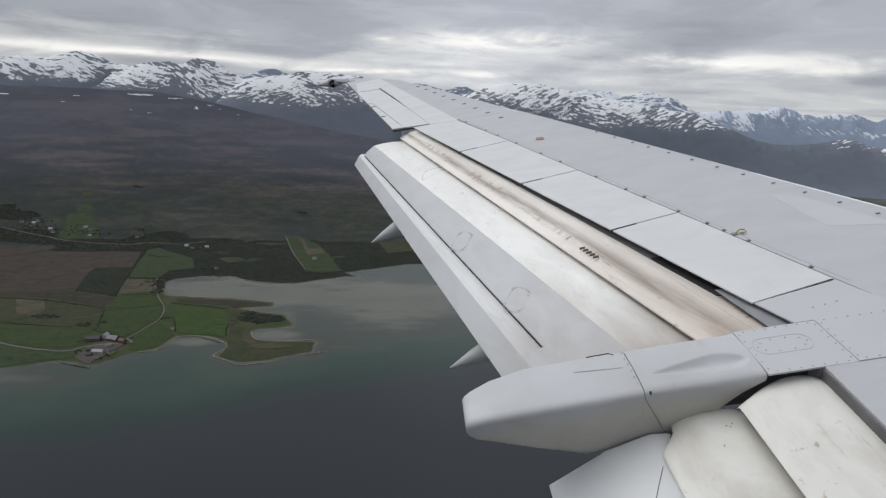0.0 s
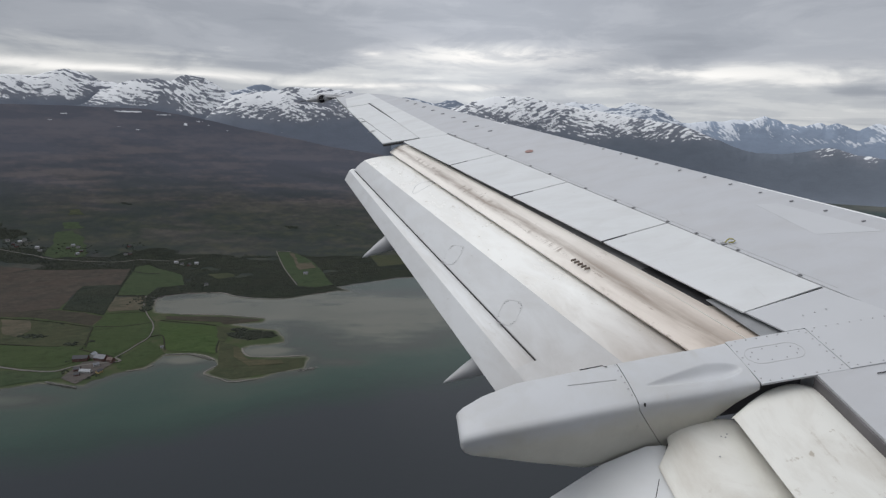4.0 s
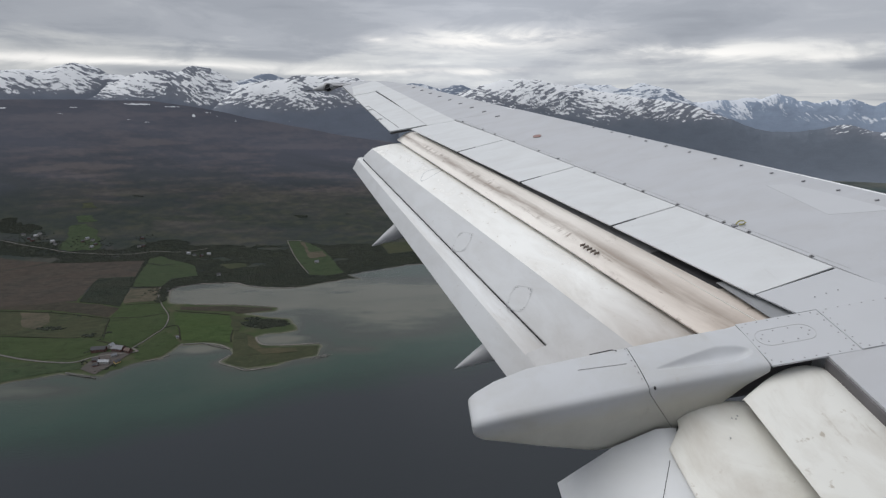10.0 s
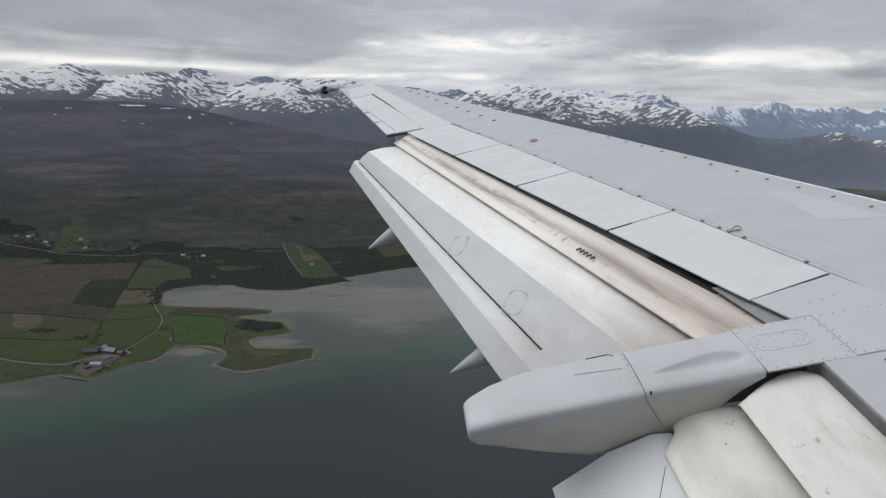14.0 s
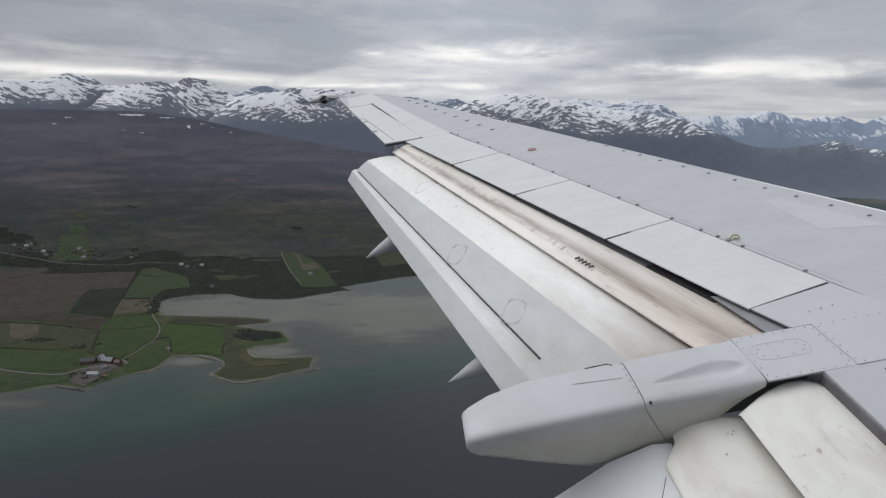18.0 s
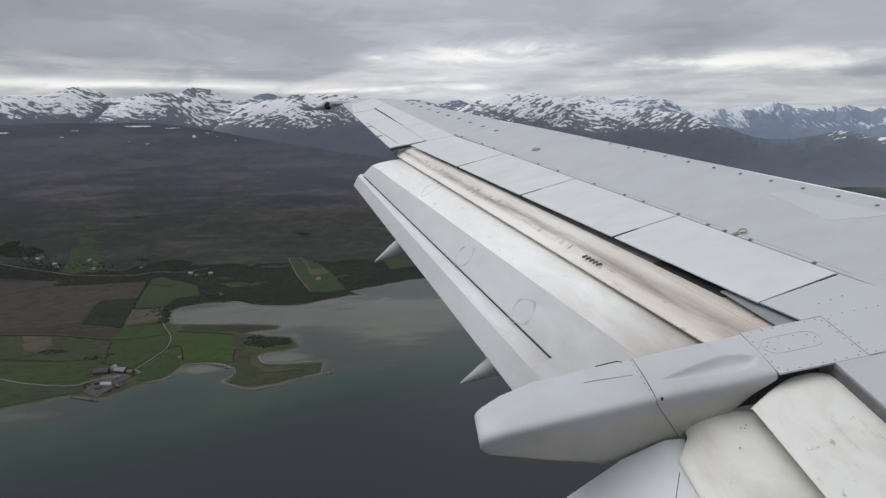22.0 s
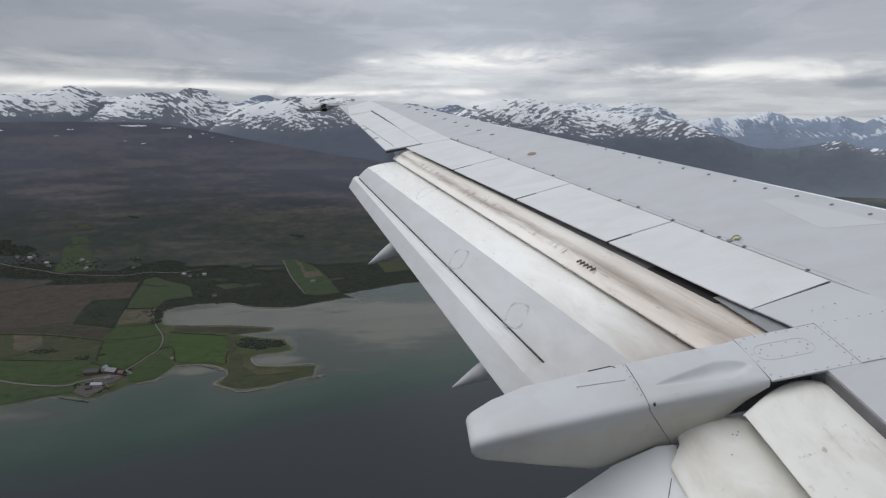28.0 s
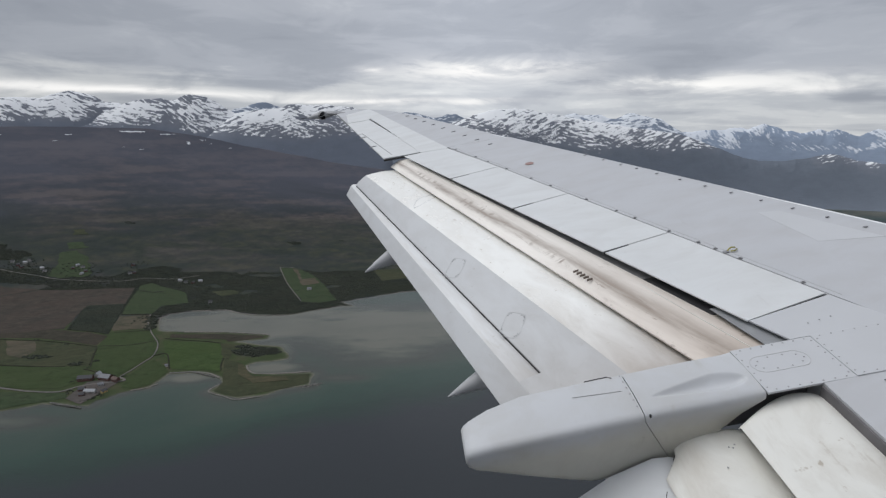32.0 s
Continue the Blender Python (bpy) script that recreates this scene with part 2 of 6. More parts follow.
    if spots:
        # small oil spots and scuffs in loose groups
        dot = k.noise((1.0, 1.0, 1.0), 17.0, 3, 0.6)
        wipe = k.noise((2.5, 0.8, 1.0), 3.1, 7, 0.7, 0.3, turn)
        group = k.noise((1, 1, 1), 1.7, 3)
        f = k.math("MAXIMUM", k.ramp(dot, ((0.66, 0.0), (0.74, spots))), k.ramp(wipe, ((0.60, 0.0), (0.72, 0.8 * spots))))
        c = k.mix(k.math("MULTIPLY", f, k.ramp(group, ((0.45, 0.1), (0.60, 1.0)))), c, dirt)
    k.color(c)
    k.rough(k.ramp(grime, ((0.3, rough - 0.02), (0.8, rough + 0.07))))
    k.bump(k.noise((1, 1, 1), 9.0, 3), 0.008, 0.004)
    return k.m


# edges of the flaps, front to rear: (v, u) at the inboard end, (v, u) at the tip
C0 = (2.736, 2.112, 8.556, -0.227)
C1 = (2.809, 1.619, 8.555, -0.536)
C2 = (3.153, 1.057, 8.435, -0.945)
C3 = (3.199, 0.608, 8.568, -1.182)
C4 = (3.137, 0.438, 8.607, -1.259)
C5 = (3.132, 0.257, 8.729, -1.407)


def plain(name, tone, rough=0.6, metal=0.0, vary=0.12, size=6.0):
    k = Mat(name, rough, metal)
    n = k.noise((1, 1, 1), size, 5)
    k.color(k.mix(k.ramp(n, ((0.3, 0.0), (0.7, 1.0))), tuple(v * (1 + vary) for v in tone), tuple(v * (1 - vary) for v in tone)))
    return k.m


M_SKIN = paint("wing_grey_paint", (0.525, 0.533, 0.556), (0.38, 0.36, 0.345), 0.3, 0.48, (0.7, 1.8, 1.0), 8, spots=0.22)
M_PANEL = paint("spoiler_grey_paint", (0.69, 0.702, 0.708), (0.42, 0.40, 0.38), 0.28, 0.48, (0.8, 2.0, 1.0), spots=0.2)
M_PATCH = paint("fresh_grey_paint", (0.56, 0.568, 0.588), (0.45, 0.45, 0.45), 0.12, 0.5)
# the flank film is yellowed, and paler to stand in for light from below
M_FAIR = paint("fairing_paint", (0.565, 0.575, 0.595), (0.40, 0.38, 0.33), 0.42, 0.46, oil=(-0.03, -0.16, (0.63, 0.61, 0.53)), spots=0.45)
M_POD = paint("pod_grey_paint", (0.50, 0.505, 0.52), (0.32, 0.31, 0.30), 0.3, 0.48)
M_FUSELAGE = paint("fuselage_paint", (0.50, 0.51, 0.53), (0.3, 0.3, 0.3), 0.2, 0.45)
M_FLAP_GREY = paint("flap_grey_paint", (0.575, 0.585, 0.60), (0.34, 0.32, 0.30), 0.34, 0.42, (2.0, 0.8, 1.0), 21, None, (3.7, 2.55, (0.33, 0.305, 0.29)), spots=0.5)
M_FLAP_CREAM = paint("flap_cream_paint", (0.97, 0.965, 0.935), (0.45, 0.39, 0.31), 0.26, 0.24, (2.4, 0.9, 1.0), 20.6, None, (3.95, 2.7, (0.31, 0.255, 0.22)), spots=0.8)
M_FLAP_DIRTY = paint("flap_sooty_paint", (0.91, 0.865, 0.81), (0.26, 0.205, 0.165), 0.14, 0.42, (4.0, 0.7, 1.0), 21.9, (C0, C1), (4.4, 2.7, (0.52, 0.435, 0.37)), spots=0.7)
# grey lightened to make up for light the inner aft flap lacks
M_INNER_AFT = paint("inner_aft_flap_lightened", (0.70, 0.71, 0.725), (0.45, 0.44, 0.42), 0.2, 0.42)
M_INNER_FLAP = paint("inner_flap_paint", (0.79, 0.78, 0.735), (0.36, 0.30, 0.23), 0.55, 0.4, (1.5, 0.8, 1.0), spots=0.8)
M_FLAP_NOSE = paint("flap_nose_paint", (0.76, 0.765, 0.77), (0.46, 0.43, 0.38), 0.45, 0.36, (4.0, 0.6, 1.0), 18, None, (3.9, 3.05, (0.38, 0.355, 0.34)), spots=0.5)
M_LOUVRE = plain("louvre_brown_metal", (0.19, 0.155, 0.13), 0.6)
M_STRIP = plain("charcoal_rubber", (0.15, 0.151, 0.155), 0.7, 0.0, 0.2, 8.0)
# dark tone stands in for the shade inside coves and gaps
M_COVE = plain("cove_shade_tone", (0.13, 0.123, 0.128), 0.6, 0.0, 0.3, 3.0)
M_SEAL = plain("grey_seal", (0.285, 0.293, 0.305), 0.6)
M_GAP = plain("gap_black", (0.035, 0.035, 0.038), 0.8)
M_FAINT = plain("faint_joint", (0.38, 0.38, 0.39), 0.7)
M_VANE = plain("vane_grey_metal", (0.26, 0.26, 0.27), 0.5, 0.3)
M_SEAM = plain("painted_over_seam", (0.50, 0.50, 0.51), 0.6)
M_CLIP = plain("clip_dark_steel", (0.27, 0.27, 0.275), 0.5, 0.3)
M_LIP = plain("leading_edge_highlight", (0.86, 0.87, 0.88), 0.3, 0.0, 0.03)
M_SCREW = plain("screw_steel", (0.33, 0.33, 0.34), 0.45, 0.5)
M_LENS = plain("lamp_black_glass", (0.012, 0.012, 0.014), 0.12)
M_RED = plain("red_marking", (0.30, 0.185, 0.165), 0.5)
M_YELLOW = plain("yellow_hook_paint", (0.36, 0.33, 0.10), 0.45)


# ------------------------------------------------------------------ mesh helpers
def finish(name, bm, mat, smooth=None):
    me = bpy.data.meshes.new(name)
    bmesh.ops.recalc_face_normals(bm, faces=bm.faces[:])
    if smooth is not None:
        for f in bm.faces:
            f.smooth = True
        for e in bm.edges:
            if len(e.link_faces) == 2 and e.calc_face_angle(0) > radians(smooth):
                e.smooth = False
    bm.to_mesh(me)
    bm.free()
    if mat is not None:
        me.materials.append(mat)
    return me


def part(name, bm, mat, parent, label="", smooth=None):
    """One mesh object under a thing or under a part."""
    ob = new(name, finish(name, bm, mat, smooth))
    ob.parent = parent
    if label:
        tagged(ob, label)
    return ob


def loft(rings, caps=True, closed=True):
    bm = bmesh.new()
    vs = [[bm.verts.new(p) for p in ring] for ring in rings]
    n = len(rings[0])
    for a, b in zip(vs, vs[1:]):
        for i in range(n if closed else n - 1):
            j = (i + 1) % n
            bm.faces.new((a[i], a[j], b[j], b[i]))
    if caps and closed:
        bm.faces.new(vs[0])
        bm.faces.new(vs[-1][::-1])
    return bm


def slab(poly, top, thick, bevel=0.0):
    """A flat plate from a plan outline; top: height of its upper face."""
    bm = bmesh.new()
    lo = [bm.verts.new((u, v, top - thick)) for u, v in poly]
    hi = [bm.verts.new((u, v, top)) for u, v in poly]
    bm.faces.new(hi)
    bm.faces.new(lo[::-1])
    n = len(poly)
    for i in range(n):
        bm.faces.new((lo[i], lo[(i + 1) % n], hi[(i + 1) % n], hi[i]))
    if bevel:
        bmesh.ops.recalc_face_normals(bm, faces=bm.faces[:])
        up = [e for e in bm.edges if all(abs(w.co.z - top) < 1e-6 for w in e.verts)]
        bmesh.ops.bevel(bm, geom=up, offset=bevel, segments=2, affect="EDGES", profile=0.6)
    return bm


def tube(pts, r, sides=8):
    pts = [Vector(p) for p in pts]
    rings = []
    for i, p in enumerate(pts):
        d = (pts[min(i + 1, len(pts) - 1)] - pts[max(i - 1, 0)]).normalized()
        a = d.orthogonal().normalized()
        b = d.cross(a)
        rings.append([p + r * (math.cos(2 * math.pi * k / sides) * a + math.sin(2 * math.pi * k / sides) * b) for k in range(sides)])
    return loft(rings)


def spin(profile, sides=20, axis="u"):
    """A body of revolution round the u axis from (along, radius) pairs."""
    rings = []
    for a, r in profile:
        rings.append([(a, r * math.cos(2 * math.pi * k / sides), r * math.sin(2 * math.pi * k / sides)) for k in range(sides)])
    return loft(rings)


def rounded(ring, times=2):
    """A closed ring with its corners cut smooth."""
    pts = [Vector(p) for p in ring]
    for _ in range(times):
        pts = [q for a, b in zip(pts, pts[1:] + pts[:1]) for q in (a.lerp(b, 0.25), a.lerp(b, 0.75))]
    return pts


def line(v, v0, u0, v1, u1):
    return u0 + (u1 - u0) * (v - v0) / (v1 - v0)


# ------------------------------------------------------------------ the wing
# u: along the flight line, v: outboard along the wing, w: up from the upper skin.
EU, EV, EW = Vector((0.98462, 0.0, 0.17470)), Vector((-0.04889, 0.96005, 0.27554)), Vector((-0.16772, -0.27984, 0.94528))
WING_M = Matrix(((EU.x, EV.x, EW.x, 0), (EU.y, EV.y, EW.y, 0), (EU.z, EV.z, EW.z, EYE_Z), (0, 0, 0, 1))) @ Matrix.Translation((0, 0, -2.45835))
wing = new("aircraft_wing")
wing.matrix_world = WING_M
tagged(wing, "light grey painted airliner wing with lowered flaps", "aircraft wing")


def le(v):
    return 3.945 - 0.5185 * (v - 3.88)


def te(v):
    return -0.615 - 0.2695 * (v - 8.525)


def sp_te(v):
    return -0.198 + 0.4225 * (8.36 - v)


def sp_le(v):
    return 0.481 + 0.4165 * (8.484 - v)


def hinge(v):
    return line(v, 8.577, 0.027, 11.725, -0.959)


def skin_ring(v, aft, fore, thick):
    c = fore - aft
    k = min(1.0, c / 1.6)
    top = [(aft, 0.003), (aft + 0.12 * c, 0.005), (aft + 0.5 * c, 0.006), (fore - 0.42 * k, 0.006), (fore - 0.22 * k, -0.002), (fore - 0.10 * k, -0.016 * k),
           (fore - 0.035 * k, -0.038 * k), (fore, -0.085 * k), (fore - 0.01, -0.12 * k)]
    low = [(fore - 0.10 * k, -0.20 * k), (fore - 0.4 * k, -thick * 0.9), (aft + 0.4 * c, -thick), (aft, -thick * 0.55)]
    return [(u, v, w) for u, w in top + low]


def build_skin():
    inner = [skin_ring(v, sp_le(v) + 0.004, le(v), 0.16 + 0.03 * (8.5 - v)) for v in (2.64, 3.4, 4.3, 5.2, 6.1, 7.0, 7.8, 8.5)]
    part("skin", loft(inner), M_SKIN, wing, smooth=40)
    outer = [skin_ring(v, hinge(v) + 0.006, le(v), 0.16 - 0.02 * (v - 8.5)) for v in (8.502, 9.3, 10.2, 11.0, 11.6, 11.72)]
    outer += [skin_ring(v, te(v), f, t) for v, f, t in ((11.73, le(11.73), 0.10), (12.0, -0.28, 0.10), (12.3, -0.47, 0.10), (12.7, -0.80, 0.09), (13.0, -1.12, 0.07), (13.2, -1.50, 0.05), (13.26, -1.72, 0.02))]
    part("tip_skin", loft(outer), M_SKIN, wing, "pale grey outer wing skin", smooth=40)
    junction = [skin_ring(v, 2.115, le(v), 0.34) for v in (2.242, 2.45, 2.638)]
    part("junction_skin", loft(junction), M_SKIN, wing, smooth=40)
    root = [skin_ring(v, 2.112, le(v), 0.36) for v in (-0.5, 0.6, 1.4, 2.238)]
    part("root_skin", loft(root), M_SKIN, wing, smooth=40)
    part("outer_panel", slab([(0.00, 8.46), (0.465, 8.43), (-0.87, 12.40), (-1.03, 12.82), (-1.55, 12.6), (-1.45, 11.75), (-0.93, 11.72)], 0.0085, 0.003), M_PANEL, wing, "pale grey outer wing panel")
    # pale repainted panel on the forward skin
    part("repainted_panel", slab([(3.088, 4.428), (3.188, 3.739), (3.68, 3.627), (3.58, 3.80), (3.40, 4.15), (3.28, 4.38)], 0.0074, 0.003), M_PATCH, wing, "paler repainted skin panel")


build_skin()


def build_leading_edge():
    # pale lip along the leading edge, painted in place of its bright highlight
    rings = [[(le(v) - 0.112, v, -0.0118), (le(v) - 0.095, v, -0.0135), (le(v) - 0.035, v, -0.034), (le(v) + 0.004, v, -0.085), (le(v) - 0.02, v, -0.10), (le(v) - 0.15, v, -0.04)] for v in (2.3, 3.5, 5.0, 6.5, 8.0, 9.5, 11.0, 11.7)]
    part("leading_edge_lip", loft(rings), M_LIP, wing, "pale lip in place of the highlight on the leading edge", smooth=60)


build_leading_edge()


def build_spoilers():
    cuts = (8.47, 6.985, 5.60, 4.245, 2.93)
    for a, b in zip(cuts, cuts[1:]):
        o, i = a - 0.008, b + 0.008
        # the sides run square to the hinge line
        k = 0.12
        poly = [(sp_te(o) - 0.033, o - 0.03), (sp_te(i) - 0.033, i - 0.03), (sp_le(i + k) - 0.012, i + k - 0.01), (sp_le(o + k) - 0.012, min(o + k - 0.01, 8.5))]
        part("spoiler", slab(poly, 0.006, 0.012, 0.003), M_PANEL, wing)
    part("trailing_panel", slab([(2.190, 2.648), (sp_te(2.905) - 0.033, 2.905), (sp_le(3.04) - 0.012, 3.03), (2.93, 2.648)], 0.004, 0.012, 0.003), M_PATCH, wing)
    # hinge strip and its clips along the front of the spoilers
    part("hinge_strip", slab([(sp_le(v) + s, v) for v, s in ((2.95, -0.014), (8.5, -0.014), (8.5, 0.008), (2.95, 0.008))], -0.003, 0.02), M_FAINT, wing)
    clip = finish("hinge_clip", loft([[(x * q, y * q, w) for x, y in ((-0.016, -0.010), (0.016, -0.010), (0.012, 0.010), (-0.012, 0.010))] for q, w in ((1.0, -0.002), (1.0, 0.007), (0.5, 0.007), (0.5, -0.002))], caps=False), M_CLIP)
    for v in (8.30, 7.72, 7.40, 6.95, 6.42, 6.05, 5.45, 5.02, 4.78, 4.38, 4.08, 3.92, 3.70, 3.22):
        ob = new("hinge_clip", clip)
        ob.parent, ob.location = wing, (sp_le(v) + 0.012, v, 0.006)
    # the front of each joint between spoilers is sealed flush
    for c in cuts[1:4]:
        poly = []
        for f, d in ((0.3, -0.012), (1.0, -0.012), (1.0, 0.012), (0.3, 0.012)):
            poly.append((sp_te(c) * (1 - f) + (sp_le(c + 0.12) - 0.014) * f, c - 0.03 + 0.14 * f + d))
        part("joint_filler", slab(poly, 0.0005, 0.02), M_FAINT, wing)
        poly = []
        for f, d in ((-0.07, -0.011), (0.34, -0.009), (0.34, 0.009), (-0.07, 0.011)):
            poly.append((sp_te(c) * (1 - f) + (sp_le(c + 0.12) - 0.014) * f, c - 0.03 + 0.14 * f + d))
        part("joint_gap", slab(poly, 0.0075, 0.02), M_GAP, wing, "dark open spoiler joint")
    part("hinge_seam", slab([(sp_le(v) + q, v) for v, q in ((3.0, 0.050), (8.3, 0.050), (8.3, 0.0522), (3.0, 0.0522))], 0.0058, 0.004), M_SEAM, wing)
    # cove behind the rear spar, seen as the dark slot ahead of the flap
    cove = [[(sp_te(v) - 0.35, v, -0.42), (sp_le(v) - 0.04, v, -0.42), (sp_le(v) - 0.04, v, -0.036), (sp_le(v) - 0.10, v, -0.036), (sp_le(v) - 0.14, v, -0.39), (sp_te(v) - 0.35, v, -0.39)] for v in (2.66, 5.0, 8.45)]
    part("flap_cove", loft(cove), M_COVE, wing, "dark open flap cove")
    part("seal_plate", slab([(sp_te(v) + s, v) for v, s in ((2.66, -0.15), (3.17, -0.06), (3.16, 0.12), (2.66, 0.12))], -0.038, 0.006), M_SEAL, wing, "grey rubber seal plate")


build_spoilers()


def build_aileron():
    o, i = 11.70, 8.535
    poly = [(te(i), i), (-0.13, 8.52), (hinge(i) - 0.026, i), (hinge(o) - 0.026, o), (te(o), o)]
    ail = part("aileron", slab(poly, 0.002, 0.02, 0.005), M_PANEL, wing)
    part("trim_tab_joint", slab([(-0.480, 8.66), (-0.468, 8.66), (-1.060, 10.49), (-1.073, 10.49)], 0.0045, 0.003), M_CLIP, ail)
    part("trim_tab_joint", slab([(-1.20, 10.47), (-1.066, 10.485), (-1.066, 10.51), (-1.20, 10.49)], 0.0045, 0.003), M_CLIP, ail)
    part("hinge_gap", slab([(hinge(v) + s, v) for v, s in ((i, -0.05), (o, -0.05), (o, 0.012), (i, 0.012))], -0.003, 0.02), M_GAP, wing, "dark aileron hinge gap")
    part("root_gap", slab([(te(8.5) - 0.01, 8.505), (-0.10, 8.495), (-0.10, 8.53), (te(8.5) - 0.01, 8.53)], -0.015, 0.03), M_GAP, wing)
    part("tip_joint_filler", slab([(te(o) + 0.01, o - 0.04), (hinge(o) - 0.03, o - 0.04), (hinge(o) - 0.03, o + 0.04), (te(o) + 0.01, o + 0.04)], 0.010, 0.02, 0.003), M_PANEL, wing)
    for v, u in ((9.35, -0.845), (10.15, -1.06)):
        part("tab_fitting", tube([(u + 0.09, v + 0.03, 0.0), (u + 0.03, v + 0.01, 0.016), (u - 0.04, v - 0.015, 0.006)], 0.007), M_SCREW, ail)


build_aileron()

def screw_mesh(r=0.0048):
    return finish("screw", slab([(r * math.cos(2 * math.pi * i / 8), r * math.sin(2 * math.pi * i / 8)) for i in range(8)], 0.002, 0.002), M_SCREW)


COVER_SCREW = screw_mesh(0.006)

# flap break lines: (v inboard, u inboard, v outboard, u outboard, height)


def flap_loft(vs, section):
    return loft([[(u, v, w) for u, w in section(v)] for v in vs])


def build_flaps():
    span = (2.60, 3.6, 4.6, 5.6, 6.6, 7.6, 8.54)

    def fore(v):
        a, b = line(v, *C0) + 0.03, line(v, *C1)
        c = a - b
        return [(a + 0.20, -0.20), (a + 0.12, -0.145), (a + 0.02, -0.094), (a - 0.25 * c, -0.066), (a - 0.5 * c, -0.075), (a - 0.75 * c, -0.11), (b, -0.16), (b, -0.172), (a - 0.5 * c, -0.17), (a, -0.19)]

    def mid_front(v):
        a, b, c = line(v, *C1), line(v, *C2), line(v, *C3)
        k = a - b
        return [(a + 0.18, -0.27), (a + 0.12, -0.235), (a, -0.214), (a - 0.25 * k, -0.203), (a - 0.5 * k, -0.200), (a - 0.75 * k, -0.206), (b, -0.22), (b, -0.26), (a, -0.32)]

    def mid_rear(v):
        b, c = line(v, *C2), line(v, *C3)
        k = b - c
        return [(b, -0.2205), (b - 0.35 * k, -0.258), (b - 0.7 * k, -0.302), (c, -0.35), (c, -0.362), (b, -0.33)]

    def aft(v):
        c, d, e = line(v, *C3), line(v, *C4), line(v, *C5)
        return [(c + 0.10, -0.43), (c + 0.05, -0.394), (c, -0.386), (c - 0.4 * (c - d), -0.388), (d + 0.006, -0.404), (d - 0.006, -0.412), (e, -0.55), (e, -0.556), (c, -0.50)]

    fo = part("fore_flap", flap_loft(span, fore), M_FLAP_DIRTY, wing, "soot-streaked cream fore flap", smooth=50)
    mf = part("main_flap", flap_loft((2.60, 3.6, 4.6, 5.6, 6.6, 7.6, 8.50), mid_front), M_FLAP_CREAM, wing, "cream main flap with grime streaks", smooth=50)
    mr = part("main_flap_rear", flap_loft((2.60, 3.6, 4.6, 5.6, 6.6, 7.6, 8.50), mid_rear), M_FLAP_GREY, wing, smooth=50)
    part("aft_flap", flap_loft((2.66, 3.4, 4.2, 5.2, 6.2, 7.2, 8.66), aft), M_FLAP_GREY, wing, smooth=25)
    # whitish nose, painted paler for the light its upward face catches
    nose = [[(line(v, *C3) + 0.06, v, -0.396), (line(v, *C3), v, -0.3845), (line(v, *C3) * 0.6 + line(v, *C4) * 0.4, v, -0.3865), (line(v, *C4) + 0.004, v, -0.4035), (line(v, *C4) + 0.004, v, -0.41), (line(v, *C3) + 0.05, v, -0.41)] for v in (3.16, 4.2, 5.2, 6.2, 7.2, 8.66)]
    part("aft_flap_nose", loft(nose), M_FLAP_NOSE, wing, "worn nose of the aft flap with its top light painted in", smooth=30)
    # dark strip puts the shade of the narrow slot into colour
    gap = [[(line(v, *C3) + s, v, w) for s, w in ((-0.003, -0.364), (0.04, -0.364), (0.04, -0.384), (-0.003, -0.384))] for v in (3.19, 5.5, 8.5)]
    part("flap_gap", loft(gap), M_GAP, mr, "dark strip for the shade in the flap slot")
    root = [[(line(v, *C3) + 0.10, v, -0.3325), (line(v, *C3), v, -0.347), (line(v, *C4) + 0.03, v, -0.392), (line(v, *C4) + 0.012, v, -0.402), (line(v, *C4) + 0.03, v, -0.43), (line(v, *C3) + 0.10, v, -0.40)] for v in (2.60, 2.9, 3.17)]
    part("root_plate", loft(root), M_FLAP_GREY, mr, "grey root plate of the flap", smooth=50)
    strip = [[(line(v, *C0) - 0.004, v, -0.083), (sp_te(v) + 0.05, v, -0.075), (sp_te(v) + 0.05, v, -0.082), (line(v, *C0) + 0.004, v, -0.09)] for v in (3.79, 5.0, 6.5, 8.40)]
    part("slot_strip", loft(strip), M_STRIP, wing, "charcoal rubber strip in the flap slot")
    # flat black strip stands in for the shade in the open slot end
    black = [[(line(v, *C0) - 0.004, v, -0.083), (sp_te(v) + 0.05, v, -0.075), (sp_te(v) + 0.05, v, -0.082), (line(v, *C0) + 0.004, v, -0.09)] for v in (3.15, 3.5, 3.785)]
    part("slot_opening_shade", loft(black), M_GAP, wing, "black strip in place of the shaded slot opening")
    # pressed bead along the inboard end of the fore flap
    bead = []
    for v, f in ((3.7, 0.27), (3.2, 0.31), (2.68, 0.35)):
        a, b = line(v, *C0) + 0.03, line(v, *C1)
        bead.append((a - f * (a - b), v, -0.0685))
    part("stiffening_bead", tube(bead, 0.0042, 6), M_INNER_FLAP, fo, smooth=60)
    # drain louvres in the fore flap
    for k in range(5):
        v = 4.14 - 0.045 * k
        u = line(v, *C0) * 0.42 + line(v, *C1) * 0.58 - 0.085
        part("louvre", slab([(u - 0.030, v - 0.010), (u + 0.022, v - 0.002), (u + 0.024, v + 0.006), (u - 0.028, v - 0.001)], -0.0865, 0.02), M_LOUVRE, fo)
    # oval access covers with screws
    for v, f in ((3.79, 0.72), (4.97, 0.64)):
        u = line(v, *C2) * (1 - f) + line(v, *C3) * f

        def on(x, y, up, v=v, u=u):
            c2, c3 = line(v + y, *C2), line(v + y, *C3)
            return (u + x, v + y, float(np.interp((c2 - u - x) / (c2 - c3), (0, 0.35, 0.7, 1), (-0.2205, -0.258, -0.302, -0.35))) + up)

